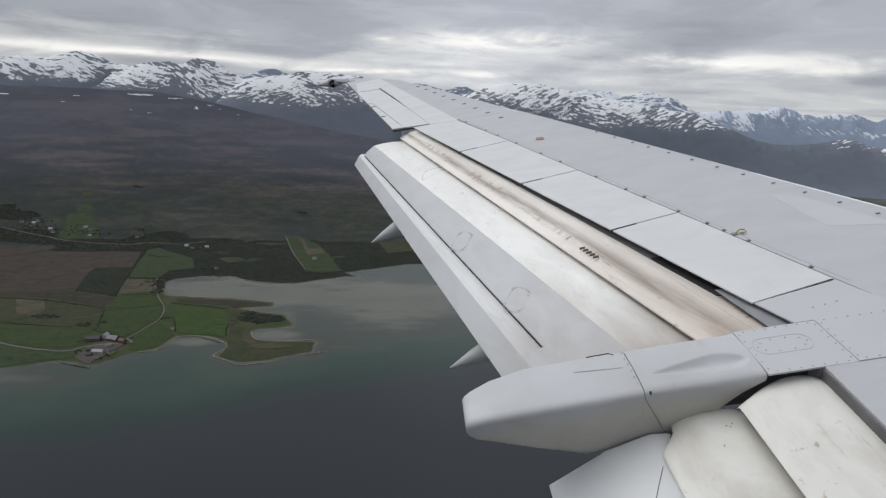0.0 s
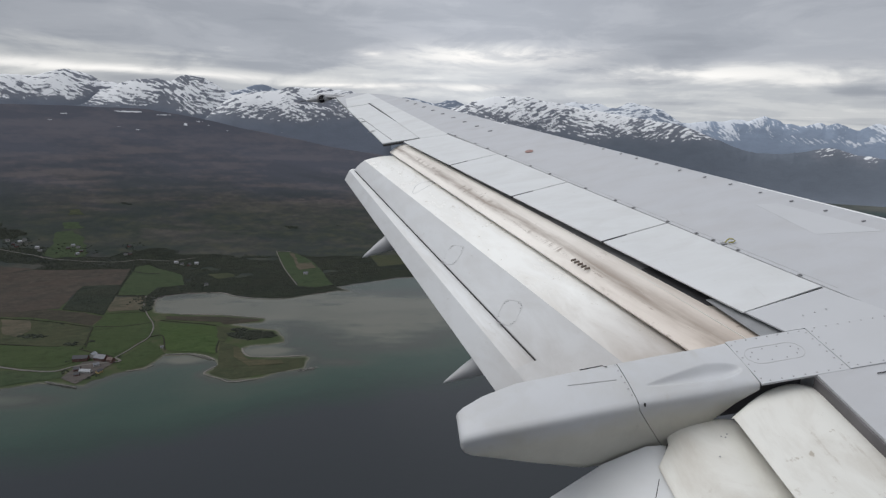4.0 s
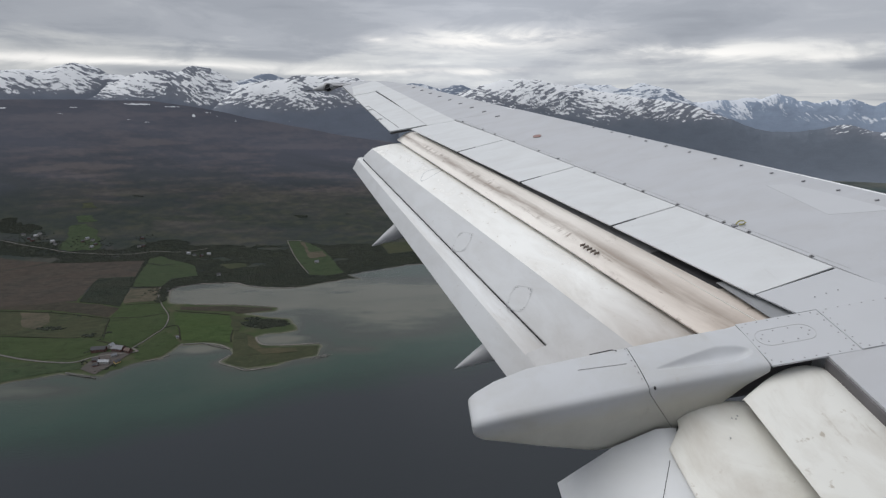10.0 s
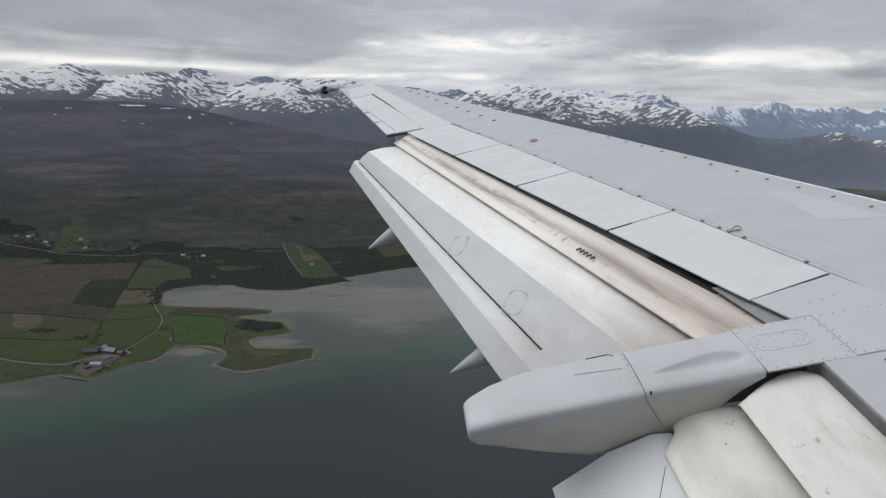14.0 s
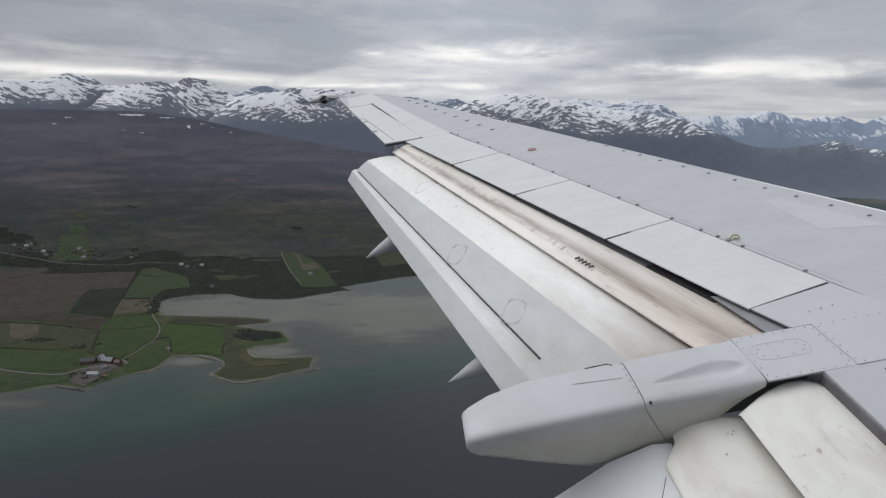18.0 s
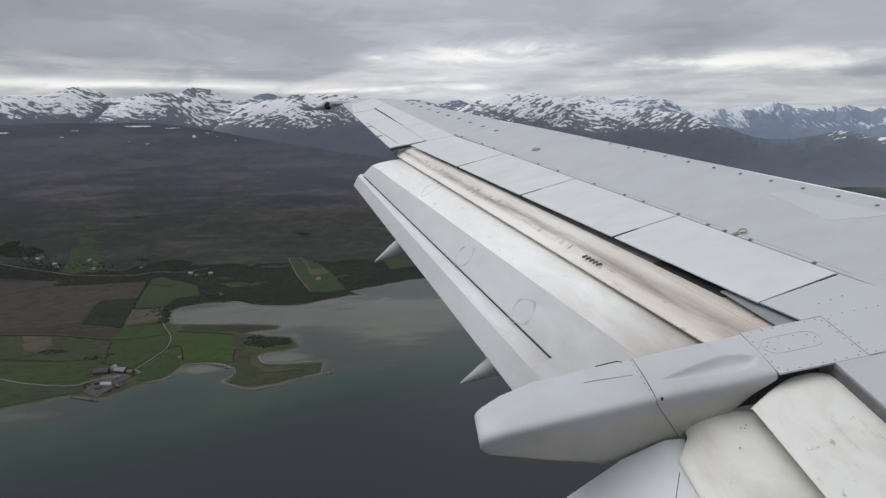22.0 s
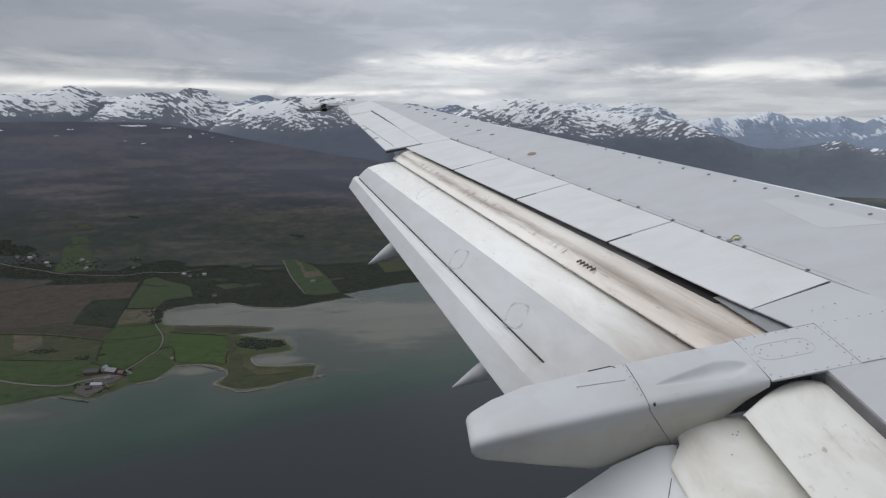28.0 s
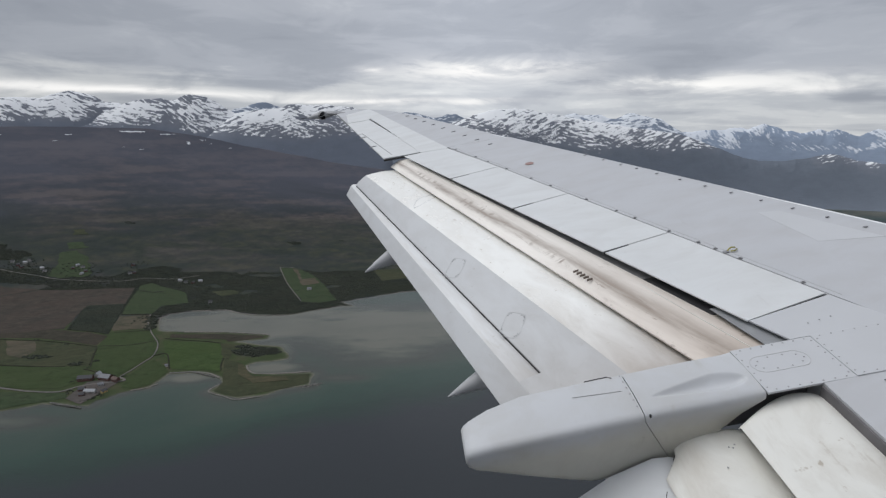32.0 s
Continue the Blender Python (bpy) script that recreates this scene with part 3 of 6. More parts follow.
        # a long rounded plate, set askew on the flap
        square = [(abs(math.cos(a)) ** 0.28 * math.copysign(0.132, math.cos(a)), abs(math.sin(a)) ** 0.28 * math.copysign(0.105, math.sin(a))) for a in [2 * math.pi * (i + 0.5) / 28 for i in range(28)]]
        ring = [(0.57 * a + 0.70 * b, 0.82 * a - 0.70 * b) for a, b in square]
        part("access_cover_rim", loft([[on(x * q, y * q, h) for x, y in ring] for q, h in ((1.0, -0.002), (1.0, 0.0012), (0.965, 0.0012), (0.965, -0.002))], caps=False), M_SEAM, mr)
        for x, y in ring[::2]:
            ob = new("screw", COVER_SCREW)
            ob.parent, ob.location = mr, on(x * 0.86, y * 0.86, 0.0005)
    # a long rounded cover near the tip of the main flap, grime in its joint
    def crown(u, v):
        a, b = line(v, *C1), line(v, *C2)
        return float(np.interp((a - u) / (a - b), (0, 0.25, 0.5, 0.75, 1), (-0.214, -0.203, -0.200, -0.206, -0.22)))

    oval = rounded([(-0.235, 6.70, 0), (-0.17, 6.94, 0), (-0.05, 7.03, 0), (0.105, 7.06, 0), (0.11, 6.95, 0), (-0.02, 6.81, 0), (-0.12, 6.71, 0), (-0.20, 6.66, 0)], 2)
    mid_u, mid_v = sum(p.x for p in oval) / len(oval), sum(p.y for p in oval) / len(oval)
    rings = []
    for q, h in ((1.0, -0.002), (1.0, 0.001), (0.95, 0.001), (0.95, -0.002)):
        around = [(mid_u + (p.x - mid_u) * q, mid_v + (p.y - mid_v) * q) for p in oval]
        rings.append([(u, v, crown(u, v) + h) for u, v in around])
    part("access_cover_rim", loft(rings, caps=False), M_FAINT, mf)


build_flaps()


SCREW = screw_mesh()


def screws(parent, a, b, n, w):
    for i in range(n):
        f = (i + 0.5) / n
        ob = new("screw", SCREW)
        ob.parent = parent
        ob.location = (a[0] + (b[0] - a[0]) * f, a[1] + (b[1] - a[1]) * f, w)


def build_fairing():
    # (u, near v, far v, top w, side depth)
    st = ((-0.066, 2.225, 2.44, -0.035, 0.07), (-0.05, 2.205, 2.455, -0.012, 0.12), (-0.01, 2.20, 2.475, 0.0, 0.17), (0.12, 2.20, 2.53, 0.012, 0.25), (0.35, 2.20, 2.585, 0.02, 0.38), (0.70, 2.21, 2.60, 0.02, 0.56), (1.022, 2.22, 2.61, 0.02, 0.62, 0.25))
    st2 = ((1.026, 2.22, 2.61, 0.02, 0.62, 0.25), (1.25, 2.225, 2.62, 0.018, 0.50, 0.10), (1.48, 2.23, 2.63, 0.013, 0.33), (1.64, 2.235, 2.635, 0.008, 0.15), (1.768, 2.24, 2.64, 0.0045, 0.06))

    def ring(u, a, b, t, d, lean=0.0):
        r = min(0.032, d * 0.3)
        return [(u, b, t - d * 0.6), (u, b, t - r), (u, b - 0.3 * r, t - 0.25 * r), (u, b - r, t), (u, (a + b) / 2, t + 0.010), (u, a + 1.6 * r, t), (u, a + 0.7 * r, t - 0.25 * r), (u, a + 0.18 * r, t - 0.8 * r),
                (u, a + 0.10 * r, t - 1.5 * r), (u + lean * 0.8, a + 0.02 * d / 0.6, t - d * 0.8), (u + lean, a + 0.09 * d / 0.6, t - d), (u + lean, b - 0.08, t - d)]

    tail = part("flap_fairing_tail", loft([ring(*s) for s in st]), M_FAIR, wing, "grey flap fairing with blunt tail", smooth=40)
    # the body's crown is a fine grid, pressed in to a teardrop hollow over the flap screw
    def hollow(u, v):
        x = (u - 1.53) / (0.20 if u > 1.53 else 0.42)
        if abs(x) >= 1:
            return 0.0
        half = 0.078 * (math.sqrt(1 - x * x) if x > 0 else (1 + x) ** 0.75)
        y = (v - 2.385 - 0.03 * min(x, 0.0)) / max(half, 1e-4)
        return 0.040 * (1 - x * x if x < 0 else 1 - x ** 6) * max(0.0, 1 - y * y) ** 1.5

    cols = [np.array([q if len(q) == 6 else (*q, 0.0) for q in st2])[:, k] for k in range(6)]
    rings = []
    for u in np.linspace(1.026, 1.768, 90):
        q = ring(float(u), *[float(np.interp(u, cols[0], c)) for c in cols[1:]])
        far, near = q[3], q[5]
        crown = []
        for f in np.linspace(0, 1, 45):
            v = far[1] + (near[1] - far[1]) * f
            crown.append((float(u), v, far[2] + 0.010 * (1 - (2 * f - 1) ** 2) - hollow(float(u), v)))
        rings.append(q[:3] + crown + q[6:])
    body = part("flap_fairing", loft(rings), M_FAIR, wing, smooth=40)
    screws(tail, (1.005, 2.27), (1.005, 2.60), 6, 0.03)
    part("fairing_seam", slab([(0.66, 2.463), (0.965, 2.441), (0.965, 2.447), (0.66, 2.4645)], 0.0318, 0.004), M_SEAM, tail)
    part("panel_notch", tube([(0.78, 2.600, 0.012), (0.93, 2.604, 0.014), (0.95, 2.575, 0.026)], 0.0035, 6), M_GAP, tail)
    part("drain_hole", slab([(1.058 + 0.007 * math.cos(k), 2.232 + 0.007 * math.sin(k)) for k in [2 * math.pi * i / 10 for i in range(10)]], 0.012, 0.02), M_GAP, body)
    # flat joint panels ahead of the fairing
    p1 = part("joint_panel", slab([(1.776, 2.238), (2.312, 2.238), (2.312, 2.642), (1.776, 2.642)], 0.006, 0.014, 0.002), M_PATCH, wing)
    p2 = part("joint_panel", slab([(2.317, 2.238), (3.3, 2.238), (3.3, 2.642), (2.317, 2.642)], 0.0125, 0.03, 0.002), M_PATCH, wing)
    for a, b, n in (((1.80, 2.625), (2.30, 2.625), 7), ((1.80, 2.255), (2.30, 2.255), 7), ((1.795, 2.25), (1.795, 2.63), 6), ((2.295, 2.25), (2.295, 2.63), 6)):
        screws(p1, a, b, n, 0.006)
    for a, b, n in (((2.33, 2.625), (3.2, 2.625), 11), ((2.33, 2.255), (3.2, 2.255), 11), ((2.335, 2.25), (2.335, 2.63), 6)):
        screws(p2, a, b, n, 0.0125)

    def stadium(h, r, n=10):
        pts = []
        for side, c in ((1, h), (-1, -h)):
            pts += [(2.0 + c + side * r * math.cos(a), 2.47 + side * r * math.sin(a)) for a in [-math.pi / 2 + math.pi * i / n for i in range(n + 1)]]
        return pts

    bm = loft([[(u, v, w) for u, v in stadium(0.11, r)] for r, w in ((0.075, 0.0062), (0.075, 0.0078), (0.072, 0.0078), (0.072, 0.0062))], caps=False)
    part("hatch_rim", bm, M_SEAM, p1, "oval hatch outline")
    for i in range(10):
        a = 2 * math.pi * i / 10
        ob = new("screw", SCREW)
        ob.parent, ob.location = p1, (2.0 + 0.155 * math.cos(a), 2.47 + 0.056 * math.sin(a), 0.006)
    # dark block for the shadow gap below the panels, and rib end
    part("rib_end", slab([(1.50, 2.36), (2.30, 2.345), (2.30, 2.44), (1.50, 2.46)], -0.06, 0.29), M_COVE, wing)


build_fairing()


def build_inner_flap():
    def fore(v):
        return [(2.17, -0.26), (2.168, -0.15), (2.14, -0.096), (2.08, -0.073), (1.97, -0.066), (1.8, -0.078), (1.553, -0.10), (1.55, -0.115), (1.8, -0.2)]

    rings = [[(u, v, w) for u, w in fore(v)] for v in (-0.2, 1.0, 1.6, 2.0)]
    at, end = (1.55, 1.65, 1.75, 1.85, 1.93, 2.0, 2.05, 2.10, 2.14, 2.17), (2.145, 2.205, 2.252, 2.288, 2.303, 2.302, 2.29, 2.265, 2.23, 2.19)
    for f, drop in ((0.0, 0.0), (0.4, 0.001), (0.7, 0.004), (0.85, 0.010), (0.94, 0.017), (1.0, 0.030)):
        rings.append([(u, 2.06 + (float(np.interp(u, at, end)) - 2.06) * f, w - drop) for u, w in fore(0)])
    part("inner_fore_flap", loft([rounded(r) for r in rings]), M_INNER_FLAP, wing, "cream inner flap segment", smooth=50)

    def mid(v):
        return [(1.72, -0.36), (1.68, -0.27), (1.58, -0.235), (1.40, -0.235), (1.22, -0.265), (1.075, -0.31), (1.07, -0.325), (1.4, -0.42)]

    rings = [[(u, v, w) for u, w in mid(v)] for v in (-0.2, 1.0, 1.6, 2.04)]
    rings.append([(u + 0.125 * (u < 1.1) + 0.05 * (1.1 < u < 1.3), 2.18, w - 0.001) for u, w in mid(2.1)])
    rings.append([(1.46 + (u - 1.46) * 0.95 + 0.12 * (u < 1.1) + 0.04 * (1.1 < u < 1.3), 2.235, w - 0.004) for u, w in mid(2.2)])
    rings.append([(1.46 + (u - 1.46) * 0.86 + 0.09 * (u < 1.1), 2.258, w - 0.018) for u, w in mid(2.2)])
    inner_main = part("inner_main_flap", loft([rounded(r) for r in rings]), M_INNER_FLAP, wing, "cream inner flap segment", smooth=50)

    for u, v in ((1.52, 2.12), (1.50, 2.10), (1.48, 2.11), (1.40, 1.98)):
        screws(inner_main, (u, v), (u, v), 1, -0.232)

    def aft(v, shift):
        return [(1.26, -0.40), (1.18, -0.36), (1.07, -0.345), (0.8, -0.44), (0.42 + shift, -0.70), (0.42 + shift, -0.71), (0.9, -0.55)]

    inner_aft = part("inner_aft_flap", loft([[(u, v, w) for u, w in aft(v, s)] for v, s in ((-0.2, 0.0), (1.2, 0.0), (1.9, 0.0), (2.22, 0.0))]), M_INNER_AFT, wing, smooth=40)
    part("segment_joint", tube([(1.22, 2.235, -0.374), (1.15, 2.135, -0.356), (1.112, 2.077, -0.3505), (1.05, 1.98, -0.352), (0.975, 1.865, -0.378), (0.87, 1.70, -0.415)], 0.0022, 6), M_GAP, inner_aft)
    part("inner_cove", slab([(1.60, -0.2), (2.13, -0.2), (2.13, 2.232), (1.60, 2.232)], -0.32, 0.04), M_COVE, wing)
    # dark panel added where the gap behind the inner flap lies in shadow
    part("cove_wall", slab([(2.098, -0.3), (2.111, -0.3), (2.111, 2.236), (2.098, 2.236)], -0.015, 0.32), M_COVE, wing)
    part("root_seam", slab([(2.42, 2.165), (3.2, 2.165), (3.2, 2.171), (2.42, 2.171)], 0.0135, 0.003), M_GAP, wing)


build_inner_flap()


def build_track_fairings():
    for tip, r in (((-1.03, 6.30, -0.85), 0.17), ((-0.162, 3.785, -0.98), 0.19)):
        stations = ((0.0, 0.0, 0.004), (0.05, 0.02, 0.02), (0.2, 0.085, 0.058), (0.38, 0.155, 0.10), (0.55, 0.20, 0.13), (0.8, 0.22, 0.16), (1.1, 0.22, r), (1.6, 0.20, r), (2.0, 0.18, 0.12), (2.2, 0.18, 0.02))
        rings = [[(tip[0] + a, tip[1] + rad * math.cos(2 * math.pi * k / 20), tip[2] + up - 0.12 * (a > 0.7) + rad * 1.15 * math.sin(2 * math.pi * k / 20)) for k in range(20)] for a, up, rad in stations]
        part("track_fairing", loft(rings), M_POD, wing, "pointed grey flap track fairing", smooth=50)


build_track_fairings()


def build_tip_light():
    m = Matrix.Translation((-2.20, 13.15, 0.0))
    base = part("tip_lamp_housing", spin([(-0.36, 0.008), (-0.30, 0.03), (-0.12, 0.075), (0.0, 0.095), (0.14, 0.085), (0.34, 0.045), (0.5, 0.012)]), M_POD, wing, "grey wing tip lamp housing", smooth=40)
    base.matrix_basis = m
    turn = Matrix.Rotation(radians(-65), 4, "Z")
    ring = part("lamp_bezel", spin([(-0.02, 0.08), (-0.02, 0.10), (0.06, 0.105), (0.125, 0.098), (0.10, 0.085)]), M_CLIP, base, "steel lamp bezel", smooth=30)
    ring.matrix_basis = turn
    lens = part("lens", spin([(0.02, 0.001), (0.02, 0.084), (0.10, 0.084), (0.112, 0.05), (0.118, 0.001)]), M_LENS, base, "black lamp glass", smooth=40)
    lens.matrix_basis = turn
    part("lens_bar", tube([(0.122, -0.085, 0.0), (0.122, 0.085, 0.0)], 0.008), M_CLIP, ring)
    part("static_wick", tube([(-0.34, 0.0, 0.0), (-0.50, -0.02, 0.01)], 0.008), M_GAP, base)
    part("lamp_bracket", tube([(0.1, -0.02, 0.02), (0.35, -0.16, 0.0), (0.6, -0.2, -0.01)], 0.03), M_SCREW, base)


build_tip_light()


def build_marks():
    bm = slab([(-0.024, -0.011), (0.020, -0.008), (0.027, 0.0), (0.020, 0.008), (-0.024, 0.011)], 0.010, 0.010, 0.004)
    vg = finish("vortex_generator", bm, M_VANE)
    spots = [(line(f, 0, -0.137, 1, 1.122), line(f, 0, 11.336, 1, 8.228)) for f in [i / 8 for i in range(9)]]
    spots += [(line(f, 0, 2.23, 1, 3.668), line(f, 0, 6.906, 1, 3.822)) for f in (0, 0.1, 0.19, 0.265, 0.355, 0.45, 0.545, 0.635, 0.73, 0.82, 0.91, 1.0)]
    for u, v in spots:
        ob = new("vortex_generator", vg)
        ob.parent, ob.location = wing, (u, v, 0.006)
        ob.scale = (0.72, 0.72, 0.8) if v < 7.0 else (1.4, 1.35, 1.1)
    part("red_mark", slab([(1.464 + 0.06 * math.cos(a), 6.975 + 0.055 * math.sin(a)) for a in [2 * math.pi * i / 16 for i in range(16)]], 0.013, 0.004), M_RED, wing, "faded red oval marking")
    loop = [(2.455 + 0.7 * a, 3.835 + 0.7 * b, 0.008 + 0.6 * c) for a, b, c in ((0, 0, 0.01), (0.02, 0.01, 0.03), (0.06, 0.03, 0.04), (0.105, 0.02, 0.035), (0.115, -0.01, 0.02), (0.08, -0.03, 0.015), (0.03, -0.02, 0.015))]
    hook = part("escape_hook", tube(loop, 0.0065), M_YELLOW, wing, "yellow escape rope hook", smooth=60)
    part("hook_plate", slab([(2.42, 3.815), (2.462, 3.815), (2.462, 3.85), (2.42, 3.85)], 0.014, 0.010, 0.003), M_SCREW, hook)
    for a, b, n in (((2.90, 2.70), (3.25, 2.72), 4), ((2.35, 2.76), (2.62, 2.80), 3)):
        screws(wing, a, b, n, 0.008)


build_marks()


def build_fuselage():
    """The cabin wall round the window: it shades the wing root and throws light back on it."""
    fus = new("aircraft_fuselage")
    fus.matrix_world = WING_M @ Matrix.Translation((0, 0, 2.45835)) @ Matrix.Rotation(radians(-6), 4, "X")
    tagged(fus, "plain pale grey fuselage wall round the cabin window", "fuselage")
    r, r2, cv, cw = 1.88, 1.83, -1.63, -0.55
    hole_lo, hole_hi = 6.0, 28.0

    def arc(u0, u1, a0, a1, n):
        rings = []
        for u in (u0, u1):
            ang = [radians(a0 + (a1 - a0) * i / n) for i in range(n + 1)]
            rings.append([(u, cv + r * math.cos(a), cw + r * math.sin(a)) for a in ang] + [(u, cv + r2 * math.cos(a), cw + r2 * math.sin(a)) for a in reversed(ang)])
        return loft(rings)

    for u0, u1, a0, a1, n in ((-6.0, -0.32, -170, 170, 64), (0.32, 6.0, -170, 170, 64), (-0.32, 0.32, hole_hi, 170, 30), (-0.32, 0.32, -170, hole_lo, 36)):
        part("skin_panel", arc(u0, u1, a0, a1, n), M_FUSELAGE, fus, smooth=40)


build_fuselage()

# ------------------------------------------------------------------ land and sea
def hash2(ix, iy, seed):
    h = (ix.astype(np.int64) * 374761393 + iy.astype(np.int64) * 668265263 + seed * 974634777) & 0xFFFFFFFF
    h = ((h ^ (h >> 13)) * 1274126177) & 0xFFFFFFFF
    return ((h ^ (h >> 16)) & 0xFFFFFF) / float(0xFFFFFF)


def vnoise(x, y, seed=0):
    """Smooth value noise in 0..1."""
    ix, iy = np.floor(x), np.floor(y)
    fx, fy = x - ix, y - iy
    fx, fy = fx * fx * fx * (fx * (fx * 6 - 15) + 10), fy * fy * fy * (fy * (fy * 6 - 15) + 10)
    a, b = hash2(ix, iy, seed), hash2(ix + 1, iy, seed)
    c, d = hash2(ix, iy + 1, seed), hash2(ix + 1, iy + 1, seed)
    return a + (b - a) * fx + (c - a) * fy + (a - b - c + d) * fx * fy


def fbm2(x, y, size, octaves=5, seed=0, gain=0.5):
    total, amp, norm = 0.0, 1.0, 0.0
    for o in range(octaves):
        total = total + amp * vnoise(x / size * 2 ** o, y / size * 2 ** o, seed + o)
        norm, amp = norm + amp, amp * gain
    return total / norm


def ridged(x, y, size, octaves=5, seed=0, gain=0.5):
    total, amp, norm = 0.0, 1.0, 0.0
    for o in range(octaves):
        n = 1 - np.abs(2 * vnoise(x / size * 2 ** o, y / size * 2 ** o, seed + o) - 1)
        total, norm, amp = total + amp * n * n, norm + amp, amp * gain
    return total / norm


# coast of the farm peninsula, then of the far shore, as turning points of the coastline
PENINSULA = ((-6500, 690), (-1700, 700), (-1000, 735), (-759, 753), (-696, 776), (-665, 802), (-637, 812), (-614, 823), (-539, 809), (-536, 827), (-517, 851), (-494, 869), (-473, 880), (-466, 912), (-467, 935), (-422, 938), (-392, 929), (-371, 913), (-358, 888),
             (-364, 861), (-358, 852), (-308, 828), (-269, 839), (-237, 859), (-201, 873), (-198, 892), (-198, 922), (-208, 933), (-253, 927), (-305, 927), (-323, 943), (-334, 968), (-326, 979), (-295, 986), (-265, 999), (-278, 1030), (-299, 1066), (-365, 1088), (-400, 1102), (-342, 1116), (-338, 1140), (-436, 1160), (-526, 1166), (-598, 1180))
BAY = ((-620, 1219), (-641, 1277), (-636, 1309), (-596, 1331), (-512, 1337), (-468, 1310), (-412, 1289), (-341, 1285), (-278, 1321), (-215, 1360), (-178, 1358), (-216, 1397), (-159, 1440), (-67, 1496))
FAR_SHORE = ((300, 1560), (560, 1700), (1000, 1950), (1500, 2500), (2100, 3300), (2850, 3690), (3250, 3370), (3900, 2650), (6500, 1500), (6500, 7000), (-6500, 7000))
COAST = np.array(PENINSULA + BAY + FAR_SHORE, float)


def inland(x, y):
    """Signed distance to the coast, positive on land."""
    x, y = np.asarray(x, float), np.asarray(y, float)
    wx = x + 15 * (fbm2(x, y, 45, 4, 11) - 0.5)
    wy = y + 15 * (fbm2(x, y, 45, 4, 23) - 0.5)
    best = np.full(x.shape, 1e9)
    inside = np.zeros(x.shape, bool)
    n = len(COAST)
    for i in range(n):
        (ax, ay), (bx, by) = COAST[i], COAST[(i + 1) % n]
        dx, dy = bx - ax, by - ay
        t = np.clip(((wx - ax) * dx + (wy - ay) * dy) / (dx * dx + dy * dy), 0, 1)
        best = np.minimum(best, (wx - ax - t * dx) ** 2 + (wy - ay - t * dy) ** 2)
        if ay != by:
            cross = ((ay > wy) != (by > wy)) & (wx < ax + (wy - ay) / (by - ay) * dx)
            inside ^= cross
    return np.where(inside, 1, -1) * np.sqrt(best)


def smooth(a, b, x):
    t = np.clip((x - a) / (b - a), 0, 1)
    return t * t * (3 - 2 * t)


def upland(x, y):
    """Moorland rising behind the coast to a broad hill."""
    r, az = np.hypot(x, y), np.degrees(np.arctan2(x, y))
    crest = np.interp(az, (-60, -40, -36, -32.5, -28.4, -26, -24, -22, -20, -18, -16, -12.7, -9.3, -2, 5, 15, 25), (510, 528, 534, 541, 541, 538, 518, 500, 471, 441, 417, 374, 330, 260, 200, 90, 10))
    crest = crest + 14 * (fbm2(x, y, 300, 4, 5) - 0.5)
    t = np.clip((r + 25 * (fbm2(x, y, 400, 3, 9) - 0.5) - 1700) / 1950, 0, 1)
    rise = t ** 1.7
    fall = 1 - 0.5 * smooth(3720, 4200, r)
    return crest * rise * fall


def height(x, y, s=None):
    x, y = np.asarray(x, float), np.asarray(y, float)
    s = inland(x, y) if s is None else s
    low = 0.15 + 0.035 * np.minimum(s, 120) + 3.0 * (fbm2(x, y, 90, 4, 3) - 0.35) * smooth(5, 80, s)
    land = low + upland(x, y) * smooth(20, 400, s) + 4 * (fbm2(x, y, 160, 5, 31) - 0.5) * smooth(300, 900, s) * smooth(1700, 2400, np.hypot(x, y))
    return np.where(s > 0, np.maximum(land, 0.05), np.maximum(s * 0.05, -9.0))


def polar(az, r):
    rr, aa = np.meshgrid(r, np.radians(az), indexing="ij")
    return rr * np.sin(aa), rr * np.cos(aa)


def sheet(name, x, y, z, mat, wrap=False, attrs=None):
    """A mesh from a grid of heights."""
    n, m = x.shape
    co = np.stack([x, y, z], -1).reshape(-1, 3)
    i = np.arange(n - 1)[:, None] * m
    j = np.arange(m if wrap else m - 1)[None, :]
    k = (j + 1) % m
    quads = np.stack([i + j, i + k, i + m + k, i + m + j], -1).reshape(-1, 4)[:, ::-1]
    me = bpy.data.meshes.new(name)
    me.vertices.add(len(co))
    me.vertices.foreach_set("co", co.ravel())
    me.loops.add(quads.size)
    me.loops.foreach_set("vertex_index", quads.ravel().astype(np.int32))
    me.polygons.add(len(quads))
    me.polygons.foreach_set("loop_start", np.arange(0, quads.size, 4, dtype=np.int32))
    me.polygons.foreach_set("use_smooth", np.ones(len(quads), bool))
    me.update(calc_edges=True)
    for key, val in (attrs or {}).items():
        a = me.attributes.new(key, "FLOAT", "POINT")
        a.data.foreach_set("value", np.asarray(val, np.float32).ravel())
    me.materials.append(mat)
    return new(name, me)


